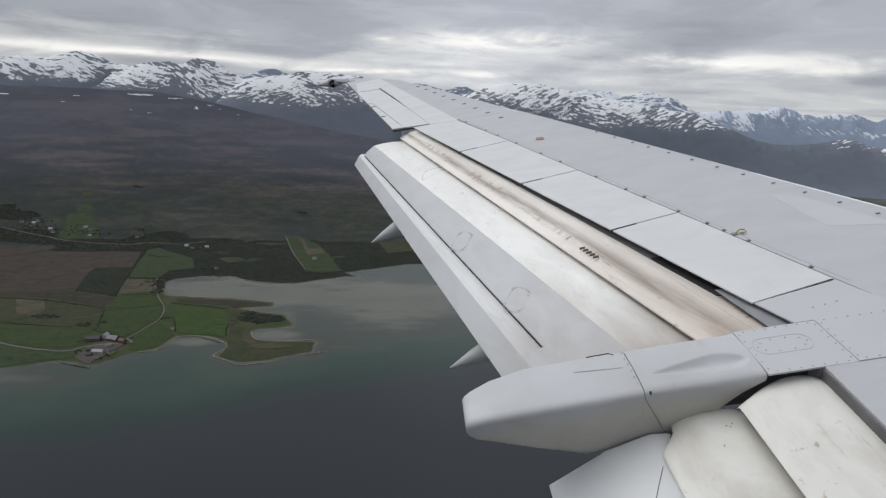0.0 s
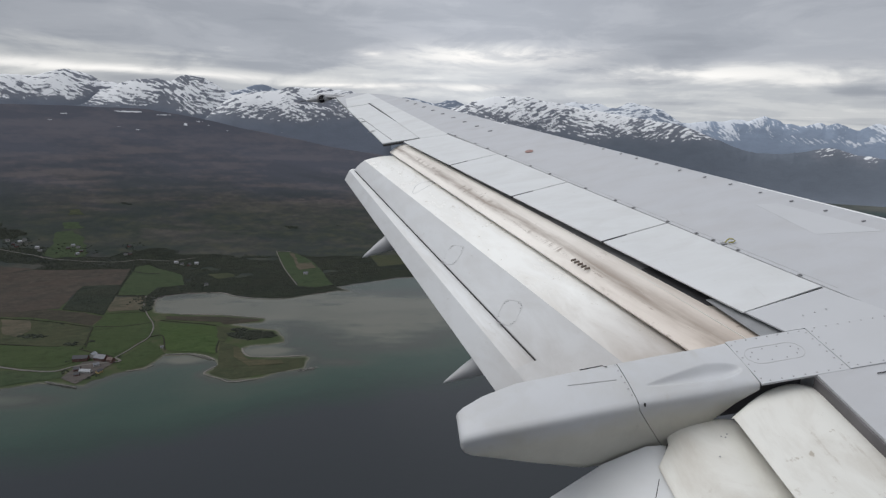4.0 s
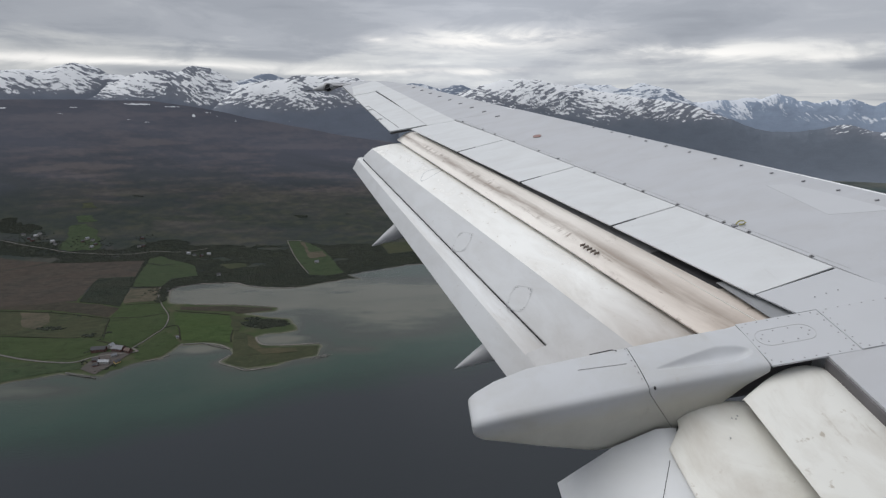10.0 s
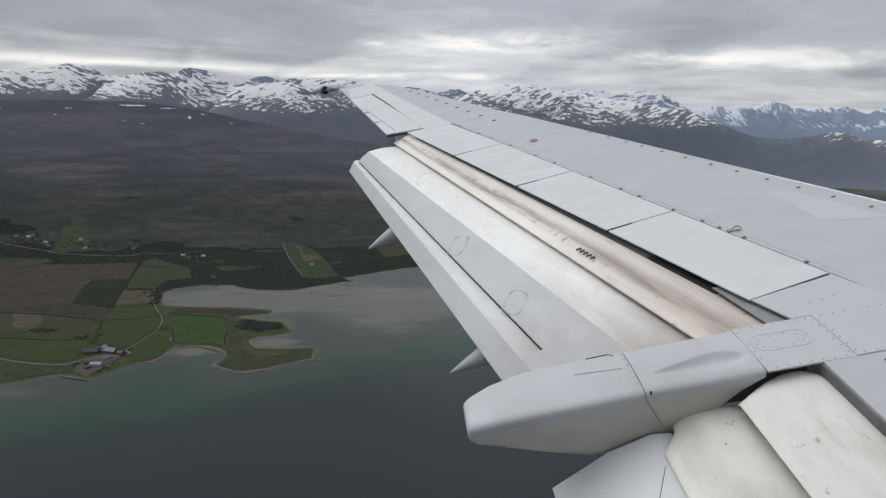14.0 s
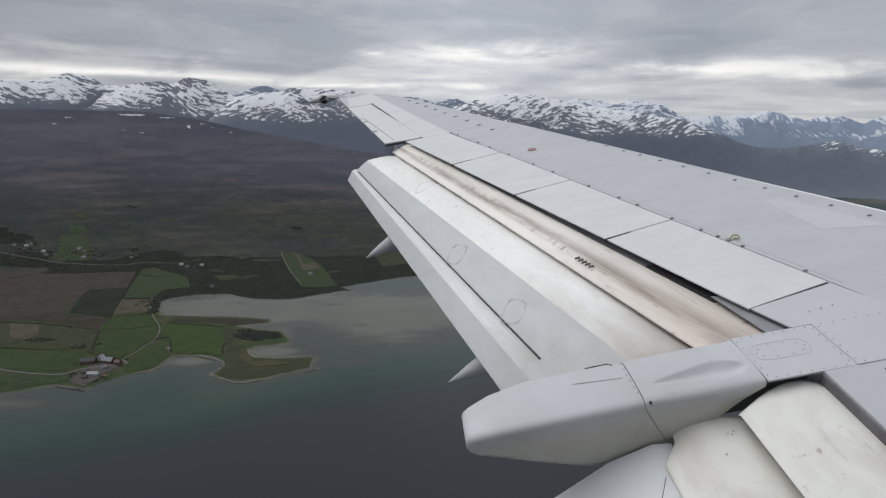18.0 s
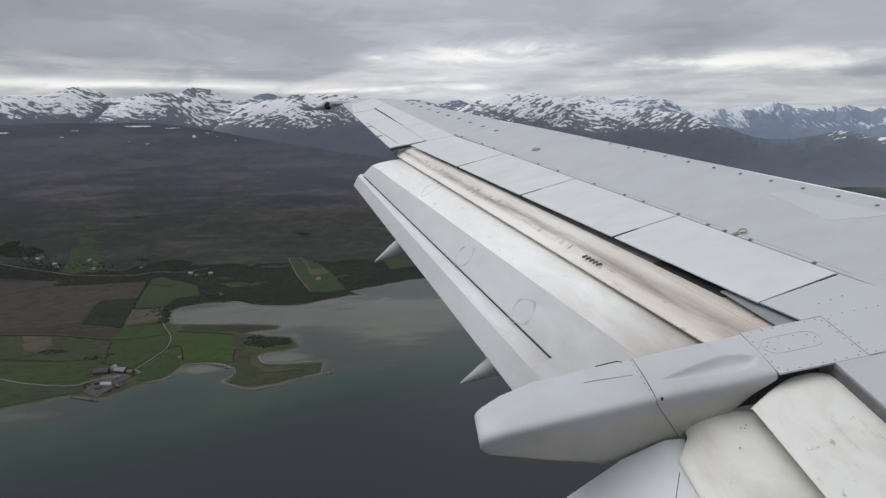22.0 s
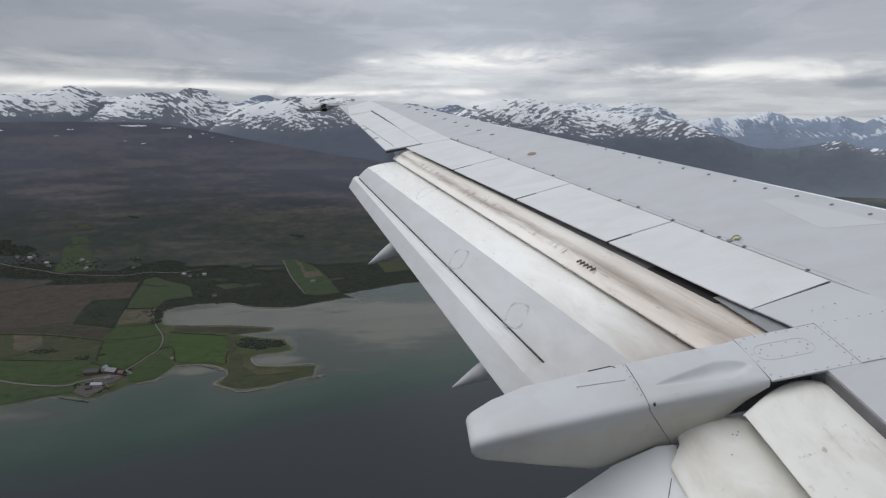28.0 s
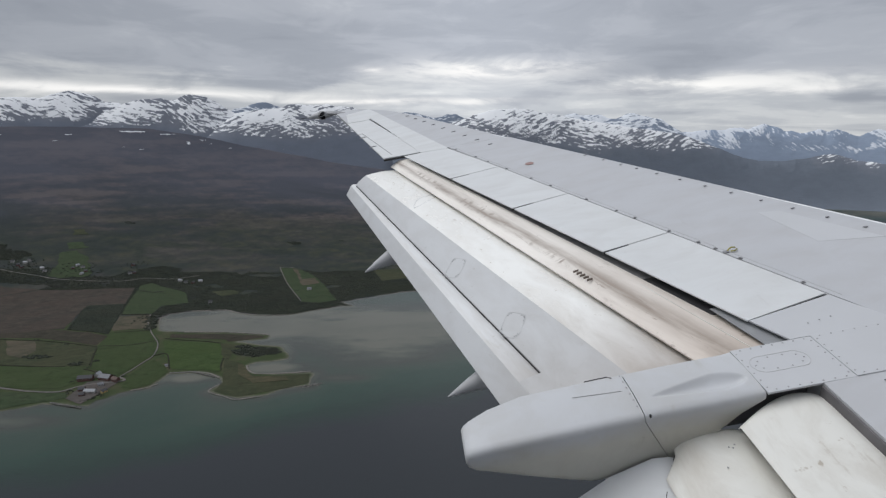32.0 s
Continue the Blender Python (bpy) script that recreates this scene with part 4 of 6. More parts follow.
def ground_material():
    k = Mat("ground_cover", 0.95, 0, 0.1)
    fine = k.noise((1, 1, 1), 0.11, 6, 0.6)
    mid = k.noise((1, 1, 1), 0.018, 6, 0.6, 0.3)
    band = k.math("ADD", k.attr("band"), k.math("MULTIPLY", k.math("SUBTRACT", k.noise((0.010, 0.016, 0.01), 1.0, 7, 0.66, 0.5), 0.5), 0.34))
    moor = k.ramp(band, ((0.34, (0.029, 0.036, 0.040)), (0.46, (0.043, 0.045, 0.050)), (0.56, (0.062, 0.055, 0.056)), (0.72, (0.098, 0.085, 0.080))))
    moor = k.mix(k.ramp(fine, ((0.35, 0.0), (0.7, 0.4))), moor, (0.046, 0.048, 0.047))
    # far moor turns blue-grey: distance haze put into its colour
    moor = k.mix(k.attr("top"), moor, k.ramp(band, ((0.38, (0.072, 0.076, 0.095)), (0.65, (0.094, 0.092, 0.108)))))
    wood = k.ramp(mid, ((0.3, (0.023, 0.030, 0.026)), (0.5, (0.034, 0.041, 0.034)), (0.62, (0.046, 0.050, 0.036)), (0.75, (0.058, 0.056, 0.043))))
    grass = k.ramp(mid, ((0.3, (0.038, 0.052, 0.027)), (0.5, (0.048, 0.064, 0.030)), (0.62, (0.064, 0.068, 0.040)), (0.78, (0.085, 0.077, 0.052))))
    grass = k.mix(k.ramp(fine, ((0.4, 0.0), (0.75, 0.5))), grass, (0.045, 0.052, 0.026))
    gaps = k.ramp(k.noise((0.006, 0.007, 0.001), 1.3, 7, 0.66, 0.5), ((0.42, 1.0), (0.66, 0.55)))
    c = k.mix(k.math("MULTIPLY", k.attr("wood"), gaps), moor, wood)
    c = k.mix(k.attr("grass"), c, grass)
    beach = k.ramp(fine, ((0.35, (0.16, 0.15, 0.13)), (0.7, (0.30, 0.285, 0.25))))
    flat = k.ramp(mid, ((0.35, (0.055, 0.05, 0.042)), (0.65, (0.11, 0.10, 0.085))))
    c = k.mix(k.attr("beach"), c, beach)
    c = k.mix(k.attr("flat"), c, flat)
    snow = k.math("GREATER_THAN", k.math("ADD", k.attr("snow"), k.math("MULTIPLY", k.math("SUBTRACT", k.noise((0.02, 0.05, 0.05), 1.0, 4, 0.6), 0.5), 2.2)), 0.72)
    c = k.mix(k.math("MULTIPLY", snow, 0.8), c, (0.70, 0.72, 0.75))
    k.color(c)
    k.bump(fine, 0.5, 1.5)
    return k.m


def water_material():
    k = Mat("fjord_water", 0.12, 0, 0.5)
    k.b.inputs["IOR"].default_value = 1.33
    patch = k.noise((0.004, 0.008, 1), 1.0, 5, 0.55, 0.5)
    deep = k.math("ADD", k.attr("depth"), k.math("MULTIPLY", k.math("SUBTRACT", patch, 0.5), 0.10))
    c = k.ramp(deep, ((0.0, (0.105, 0.105, 0.082)), (0.05, (0.058, 0.066, 0.051)), (0.10, (0.041, 0.046, 0.037)), (0.22, (0.034, 0.052, 0.038)), (0.32, (0.021, 0.045, 0.032)), (0.5, (0.017, 0.034, 0.026)), (0.85, (0.023, 0.027, 0.031))))
    k.color(c)
    ripple = k.math("ADD", k.noise((0.5, 1.1, 1), 0.35, 5, 0.65), k.noise((0.02, 0.06, 1), 1.0, 3, 0.5))
    k.bump(ripple, 0.28, 0.5)
    k.rough(k.math("ADD", k.ramp(patch, ((0.3, 0.11), (0.7, 0.20))), k.math("MULTIPLY", k.attr("chop"), 0.22)))
    return k.m


M_GROUND, M_WATER = ground_material(), water_material()


def wood_cover(x, y, s):
    r = np.hypot(x, y)
    patches = fbm2(x * 0.5, y * 1.5, 300, 4, 41)
    belt = np.maximum(smooth(0.30, 0.42, patches), 1 - smooth(120, 330, s)) * (1 - smooth(2100, 3000, r)) * smooth(1220, 1330, y)
    copse = np.zeros(np.shape(x))
    for cx, cy, lx, ly in ((-340, 1036, 64, 38), (-375, 1068, 26, 12), (-759, 1020, 42, 15), (-661, 978, 18, 13), (-630, 990, 10, 8), (-655, 1284, 26, 66), (-632, 1215, 20, 44), (-762, 1518, 52, 12), (-640, 1400, 26, 50)):
        copse = np.maximum(copse, np.exp(-(((x - cx) / lx) ** 2 + ((y - cy) / ly) ** 2) * 1.4))
    copse = copse * (0.72 + 0.56 * fbm2(x, y, 22, 3, 44))
    scrub = 0.75 * (1 - smooth(2000, 2800, r)) * (y > 1290)
    return np.clip(np.maximum(np.maximum(belt, scrub), smooth(0.4, 0.6, copse)), 0, 1) * smooth(3, 10, s)


# late snow on the brow of the moor: (azimuth, elevation, half width, half height)
DRIFTS = ((-27.6, 1.96, 1.3, 0.07), (-24.7, 1.75, 0.75, 0.06), (-22.9, 0.95, 0.26, 0.15), (-32.3, 1.62, 0.45, 0.045), (-33.4, 1.08, 0.22, 0.04), (-28.3, 0.6, 0.26, 0.04), (-26.9, 0.36, 0.26, 0.04), (-37.5, 1.5, 0.6, 0.05), (-21.6, 1.25, 0.5, 0.045), (-20.9, 0.9, 0.25, 0.04), (-19.2, 0.45, 0.2, 0.05))


def build_land():
    az = np.concatenate([np.linspace(-50, 52, 800), np.linspace(53, 309, 50)])
    x, y = polar(az, np.concatenate([np.geomspace(120, 595, 36), np.linspace(600, 1700, 200), np.linspace(1708, 3750, 250), np.geomspace(3790, 6300, 34)]))
    s = inland(x, y)
    z = height(x, y, s)
    r = np.hypot(x, y)
    deg, rise = np.degrees(np.arctan2(x, y)), np.degrees(np.arctan2(z - EYE_Z, r))
    wood = wood_cover(x, y, s)
    grass = (1 - smooth(1190, 1290, y)) * (s > 0)
    strip = np.exp(-((s - 70) / 75.0) ** 2) * smooth(0.42, 0.52, fbm2(x, y, 170, 4, 71)) * (y > 1290) * (x > -420) * (x < 900)
    grass = np.maximum(grass, strip) * (1 - 0.9 * wood)
    beach = 0.45 * np.exp(-((s - 1.0) / 4.0) ** 2) * smooth(0.30, 0.65, fbm2(x, y, 60, 3, 81)) * (r < 2400)
    flat = (s < -1.5) * 1.0
    # share of the haze tone, growing with distance
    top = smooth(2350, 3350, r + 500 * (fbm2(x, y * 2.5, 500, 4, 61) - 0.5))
    # heath, bog and scrub in long bands, laid out to look level from the eye
    sway = 60 * (fbm2(deg * 50, rise * 300, 400, 3, 63) - 0.5)
    band = 0.49 + 0.95 * (fbm2(deg * 50 + sway, rise * 460 + 2.2 * sway, 330, 5, 65, 0.58) - 0.5)
    # by elevation as seen from the eye: bilberry and heather high up, birch scrub below, brown bog again to the east
    band = band + np.interp(rise, (-12, -9, -7, -5, -3.6, -1.5, 0.5), (0.0, -0.02, -0.09, -0.11, 0.04, 0.05, 0.0)) * (1 - 0.55 * smooth(-24, -14, deg)) + 0.07 * np.exp(-((rise + 7.6) / 1.3) ** 2) * smooth(-28, -20, deg)
    band = band + 0.34 * (fbm2(deg * 1.7, rise * 5.0, 1.0, 4, 67, 0.62) - 0.5)
    snow = np.zeros_like(x)
    for d_az, d_el, w_az, w_el in DRIFTS:
        snow = np.maximum(snow, 1.1 - 0.55 * (((deg - d_az) / w_az) ** 2 + ((rise - d_el) / w_el) ** 2))
    snow = np.clip(snow, 0, 1) * (r > 2800)
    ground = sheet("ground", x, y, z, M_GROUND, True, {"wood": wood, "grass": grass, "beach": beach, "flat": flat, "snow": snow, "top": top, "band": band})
    tagged(ground, "dark moorland, woods and green pasture by the fjord", "ground", kind="structure")
    # a green shelf lies off the farm, weed along its shore, sand in the bays; beyond its edge the fjord is deep
    x, y = polar(np.concatenate([np.linspace(-50, 52, 420), np.linspace(53, 309, 50)]), np.concatenate([np.geomspace(120, 595, 50), np.linspace(600, 1700, 150), np.geomspace(1710, 6300, 90)]))
    s = inland(x, y)
    edge = np.interp(x, (-2000, -800, -548, -391, -280, -161, 60, 330, 900, 1600, 2500), (560, 590, 630, 680, 735, 790, 860, 1000, 1500, 2900, 6000))
    out = edge - y + 70 * (fbm2(x, y, 170, 5, 91) - 0.5) + 30 * (fbm2(x, y, 45, 4, 95) - 0.5)
    green = 0.24 + 0.10 * np.clip(-s / 150.0, 0, 1) + 0.12 * (fbm2(x, y, 110, 5, 97) - 0.5)
    weed = smooth(0, 26, -s + 26 * (fbm2(x, y, 60, 5, 99) - 0.5))
    d = 0.08 + (green - 0.08) * weed
    d = d + (0.9 - d) * smooth(-45, 105, out)
    sand_and_sheen = 0
    # the last patch, off the far shore, paints in pale reflected sky
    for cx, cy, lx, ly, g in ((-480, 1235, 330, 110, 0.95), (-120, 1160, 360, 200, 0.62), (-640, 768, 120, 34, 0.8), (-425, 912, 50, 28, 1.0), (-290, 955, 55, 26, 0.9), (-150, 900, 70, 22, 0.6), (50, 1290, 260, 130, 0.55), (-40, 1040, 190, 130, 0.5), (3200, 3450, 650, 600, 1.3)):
        sand_and_sheen = sand_and_sheen + g * np.exp(-(((x - cx) / lx) ** 2 + ((y - cy) / ly) ** 2))
    sand_and_sheen = np.clip(sand_and_sheen * (0.55 + 0.95 * fbm2(x * 0.5, y * 1.5, 110, 5, 93, 0.6)), 0, 1)
    d = np.where(s < 3, np.clip(d * (1 - smooth(0.05, 1.05, sand_and_sheen)), 0.0, 1), 0)
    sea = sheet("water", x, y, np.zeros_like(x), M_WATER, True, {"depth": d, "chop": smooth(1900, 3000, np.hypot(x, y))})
    tagged(sea, "calm dark green-grey fjord water", "water", kind="structure")


build_land()


def mountain_material(name, rock, low, snow_tone):
    k = Mat(name, 0.9, 0, 0.15)
    n = k.noise((1, 1, 2.6), 0.007, 7, 0.65, 0.4)
    fine = k.noise((0.045, 0.045, 0.10), 1.0, 5, 0.65, 0.6)
    stone = k.mix(k.ramp(n, ((0.3, 0.0), (0.7, 1.0))), rock, tuple(v * 0.78 for v in rock))
    # low tone of the slopes, with blue distance haze in its colour
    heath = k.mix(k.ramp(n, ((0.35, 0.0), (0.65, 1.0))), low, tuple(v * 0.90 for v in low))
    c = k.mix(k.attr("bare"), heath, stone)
    cut = k.math("ADD", k.attr("snow"), k.math("MULTIPLY", k.math("SUBTRACT", fine, 0.5), 0.9))
    c = k.mix(k.ramp(cut, ((0.30, 0.0), (0.74, 1.0))), c, snow_tone)
    k.color(c)
    k.bump(fine, 0.35, 6.0)
    return k.m


def mountain(name, label, stops, ridge_r, front, mat, line, bald, seed, dip=25.0, rough=60.0, full=1.5, grain=1.0):
    """A range, shaped to fit the camera's view. stops: (azimuth, elevation) of its skyline as seen from the eye; line:
    (azimuth, elevation) below which the snow has melted; bald: (azimuth, elevation, half width, half height) of dark
    rock faces; ridge_r, front: distance of its crest and of its foot, one number or (azimuth, distance) stops; dip: how
    steeply the drifts slant down to the east in the view; full: degrees above the line at which snow covers most;
    grain: how much of it lies in streaks rather than broad fields."""
    az0, az1 = stops[0][0], stops[-1][0]
    n_az = int((az1 - az0) / 0.08)
    az = np.linspace(az0, az1, n_az)
    front, ridge_r = [np.interp(az, *np.array(v).T)[None, :] if isinstance(v, tuple) else np.full((1, n_az), float(v)) for v in (front, ridge_r)]
    soft = np.hanning(91)
    front, ridge_r = [np.convolve(np.pad(v[0], 45, "edge"), soft / soft.sum(), "valid")[None, :] for v in (front, ridge_r)]
    depth = ridge_r - front
    f, a = np.meshgrid(np.concatenate([np.linspace(0, 1, 120), np.linspace(1, 1.2, 8)[1:]]), np.radians(az), indexing="ij")
    r = front + f * depth
    deg = np.degrees(a)
    x, y = r * np.sin(a), r * np.cos(a)
    el = np.interp(az, *np.array(stops).T)
    kern = np.hanning(9)
    el = np.convolve(np.pad(el, 4, "edge"), kern / kern.sum(), "valid") + 0.10 * (fbm2(az, az * 0, 0.55, 3, seed) - 0.5)
    crest = EYE_Z + ridge_r * np.tan(np.radians(el))[None, :]
    wide = np.hanning(min(61, 2 * (n_az // 6) + 1))
    broad = np.convolve(np.pad(crest[0], len(wide) // 2, "edge"), wide / wide.sum(), "valid")[None, :]
    t = (r - front) / depth
    up = np.where(t <= 1, smooth(0, 1.12, t) / smooth(0, 1.12, np.array(1.0)), 1 - 0.5 * (t - 1))
    wx, wy = x + 130 * (fbm2(x, y, 260, 3, seed + 7) - 0.5), y + 130 * (fbm2(x, y, 260, 3, seed + 8) - 0.5)
    rid = ridged(wx, wy, 430, 5, seed, 0.5)
    gully = ridged(wx * 1.2, wy * 0.7, 170, 4, seed + 3, 0.5)
    mid = np.sin(np.pi * np.clip(t, 0, 1)) ** 0.7 * smooth(0.45, 0.9, t)
    z = broad * up + (crest - broad) * np.clip(smooth(0.55, 1.0, t), 0, 1) + (rid - 0.40) * rough * 1.1 * mid + (gully - 0.42) * rough * 0.45 * mid

    def blur(v, n):
        for axis in (0, 1):
            p = np.cumsum(np.pad(v, [(n, n) if k == axis else (0, 0) for k in (0, 1)], "edge"), axis)
            hi, lo = [slice(None)] * 2, [slice(None)] * 2
            hi[axis], lo[axis] = slice(2 * n, None), slice(None, -2 * n)
            v = (p[tuple(hi)] - p[tuple(lo)]) / (2 * n)
        return v

    # drifts of melting snow: long streaks laid out in azimuth and elevation from the eye, more in the hollows, thinning
    # out downhill
    hollow = np.clip((blur(z, 6) - z) / 8.0, -1.0, 1.0)
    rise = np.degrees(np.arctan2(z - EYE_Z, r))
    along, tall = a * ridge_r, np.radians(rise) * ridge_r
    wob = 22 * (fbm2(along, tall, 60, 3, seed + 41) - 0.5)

    def drift(angle, k):
        c, d = math.cos(radians(angle)), math.sin(radians(angle))
        return fbm2(along * c - tall * d + wob, (along * d + tall * c + 0.5 * wob) * 5.0, 42, 3, seed + k, 0.55) - 0.5

    pick = smooth(0.42, 0.58, fbm2(along, tall, 240, 3, seed + 59))
    streak = drift(dip, 43) * pick + drift(dip - 30, 47) * (1 - pick)
    blot = fbm2(along, tall * 1.5, 150, 4, seed + 13) - 0.5
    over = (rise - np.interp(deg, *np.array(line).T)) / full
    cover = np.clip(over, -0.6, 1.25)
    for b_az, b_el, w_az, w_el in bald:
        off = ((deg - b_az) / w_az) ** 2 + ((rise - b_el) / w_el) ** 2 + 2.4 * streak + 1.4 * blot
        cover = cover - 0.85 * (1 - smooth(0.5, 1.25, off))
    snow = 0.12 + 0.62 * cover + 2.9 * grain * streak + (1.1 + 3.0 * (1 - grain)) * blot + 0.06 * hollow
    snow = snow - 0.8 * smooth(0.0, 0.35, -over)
    bare = smooth(-0.6, 0.3, over + 0.8 * blot)
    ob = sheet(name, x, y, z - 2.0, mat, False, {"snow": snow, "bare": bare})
    return tagged(ob, label, "mountain", kind="structure")


# rock and snow tones, blued and lightened to hold distance haze
M_MT_NEAR = mountain_material("hazed_rock_and_snow", (0.205, 0.220, 0.258), (0.162, 0.184, 0.228), (0.82, 0.83, 0.85))
M_MT_FAR = mountain_material("hazed_far_rock_and_snow", (0.245, 0.288, 0.365), (0.215, 0.260, 0.340), (0.74, 0.77, 0.82))
M_MT_ALPS = mountain_material("hazed_alps_rock_and_snow", (0.315, 0.378, 0.485), (0.285, 0.342, 0.440), (0.71, 0.745, 0.81))
M_MT_EAST = mountain_material("hazed_east_rock_and_snow", (0.205, 0.220, 0.258), (0.150, 0.172, 0.208), (0.84, 0.85, 0.87))

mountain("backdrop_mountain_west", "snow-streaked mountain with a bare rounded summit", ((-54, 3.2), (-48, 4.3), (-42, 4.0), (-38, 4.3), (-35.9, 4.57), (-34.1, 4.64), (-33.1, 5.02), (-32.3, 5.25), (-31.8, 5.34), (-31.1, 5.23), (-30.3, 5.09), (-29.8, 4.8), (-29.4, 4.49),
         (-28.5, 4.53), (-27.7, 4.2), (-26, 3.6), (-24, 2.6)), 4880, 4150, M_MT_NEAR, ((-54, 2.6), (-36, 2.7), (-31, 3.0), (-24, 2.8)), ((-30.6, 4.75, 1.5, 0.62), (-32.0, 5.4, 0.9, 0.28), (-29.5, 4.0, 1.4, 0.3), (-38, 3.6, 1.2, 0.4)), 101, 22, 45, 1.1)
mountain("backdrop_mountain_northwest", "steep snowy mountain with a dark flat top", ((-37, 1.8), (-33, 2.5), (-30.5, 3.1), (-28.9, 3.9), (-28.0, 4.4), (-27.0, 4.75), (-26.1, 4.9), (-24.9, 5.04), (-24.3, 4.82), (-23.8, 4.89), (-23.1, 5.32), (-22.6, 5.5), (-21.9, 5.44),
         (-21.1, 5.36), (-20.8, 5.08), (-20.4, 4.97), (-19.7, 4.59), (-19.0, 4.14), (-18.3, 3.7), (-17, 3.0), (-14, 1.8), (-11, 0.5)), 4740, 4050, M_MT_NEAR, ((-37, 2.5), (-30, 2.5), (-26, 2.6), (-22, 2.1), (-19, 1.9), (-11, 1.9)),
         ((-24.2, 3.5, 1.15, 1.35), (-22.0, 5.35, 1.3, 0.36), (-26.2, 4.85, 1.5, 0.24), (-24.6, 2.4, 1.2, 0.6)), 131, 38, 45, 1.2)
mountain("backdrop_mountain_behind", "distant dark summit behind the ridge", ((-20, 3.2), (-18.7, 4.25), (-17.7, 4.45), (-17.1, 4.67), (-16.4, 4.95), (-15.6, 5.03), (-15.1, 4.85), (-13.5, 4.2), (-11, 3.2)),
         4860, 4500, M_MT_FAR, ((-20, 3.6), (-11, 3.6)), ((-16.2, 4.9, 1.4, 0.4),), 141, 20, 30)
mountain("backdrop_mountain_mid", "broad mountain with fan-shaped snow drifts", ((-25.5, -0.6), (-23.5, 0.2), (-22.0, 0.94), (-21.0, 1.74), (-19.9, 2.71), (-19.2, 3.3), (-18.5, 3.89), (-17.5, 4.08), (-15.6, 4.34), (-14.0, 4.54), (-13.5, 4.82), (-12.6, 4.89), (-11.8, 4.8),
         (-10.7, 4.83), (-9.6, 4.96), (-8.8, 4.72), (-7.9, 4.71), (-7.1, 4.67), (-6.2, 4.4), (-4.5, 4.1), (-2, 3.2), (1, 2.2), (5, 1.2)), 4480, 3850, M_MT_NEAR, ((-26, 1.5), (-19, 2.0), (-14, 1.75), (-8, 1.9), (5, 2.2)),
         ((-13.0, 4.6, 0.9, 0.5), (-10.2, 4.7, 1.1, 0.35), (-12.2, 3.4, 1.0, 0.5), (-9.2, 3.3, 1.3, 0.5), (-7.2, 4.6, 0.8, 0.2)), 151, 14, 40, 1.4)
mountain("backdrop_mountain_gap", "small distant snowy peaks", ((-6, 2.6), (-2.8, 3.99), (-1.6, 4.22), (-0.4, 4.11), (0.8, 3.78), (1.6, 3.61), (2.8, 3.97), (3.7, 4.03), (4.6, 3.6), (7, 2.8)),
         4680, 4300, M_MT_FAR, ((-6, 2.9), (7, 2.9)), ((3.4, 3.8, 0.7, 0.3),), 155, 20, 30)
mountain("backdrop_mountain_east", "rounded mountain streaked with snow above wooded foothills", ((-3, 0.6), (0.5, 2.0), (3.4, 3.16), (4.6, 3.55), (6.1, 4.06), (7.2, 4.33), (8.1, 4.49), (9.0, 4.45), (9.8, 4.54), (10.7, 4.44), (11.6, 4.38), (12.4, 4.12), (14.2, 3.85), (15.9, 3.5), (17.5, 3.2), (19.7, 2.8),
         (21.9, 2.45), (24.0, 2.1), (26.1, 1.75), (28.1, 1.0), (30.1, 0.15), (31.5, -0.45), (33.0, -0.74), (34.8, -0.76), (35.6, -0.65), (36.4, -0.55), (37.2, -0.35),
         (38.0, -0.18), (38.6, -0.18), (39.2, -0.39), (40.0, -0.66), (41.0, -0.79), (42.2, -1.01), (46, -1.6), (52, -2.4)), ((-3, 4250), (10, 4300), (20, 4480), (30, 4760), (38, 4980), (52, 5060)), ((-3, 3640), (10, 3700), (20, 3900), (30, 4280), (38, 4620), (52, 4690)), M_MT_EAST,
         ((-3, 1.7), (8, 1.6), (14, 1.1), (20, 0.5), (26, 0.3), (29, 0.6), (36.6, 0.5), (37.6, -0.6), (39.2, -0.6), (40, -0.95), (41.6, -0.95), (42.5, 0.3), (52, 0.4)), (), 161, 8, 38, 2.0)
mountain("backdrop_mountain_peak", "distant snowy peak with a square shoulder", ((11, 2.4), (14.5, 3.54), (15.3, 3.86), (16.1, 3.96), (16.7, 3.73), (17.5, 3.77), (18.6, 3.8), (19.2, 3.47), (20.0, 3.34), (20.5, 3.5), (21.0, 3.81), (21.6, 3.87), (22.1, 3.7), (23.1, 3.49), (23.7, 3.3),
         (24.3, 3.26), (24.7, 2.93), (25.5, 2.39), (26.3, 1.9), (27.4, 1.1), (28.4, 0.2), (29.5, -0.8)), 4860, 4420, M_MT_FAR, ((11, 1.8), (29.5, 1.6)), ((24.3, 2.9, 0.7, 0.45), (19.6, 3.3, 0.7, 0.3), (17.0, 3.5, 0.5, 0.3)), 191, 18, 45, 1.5)
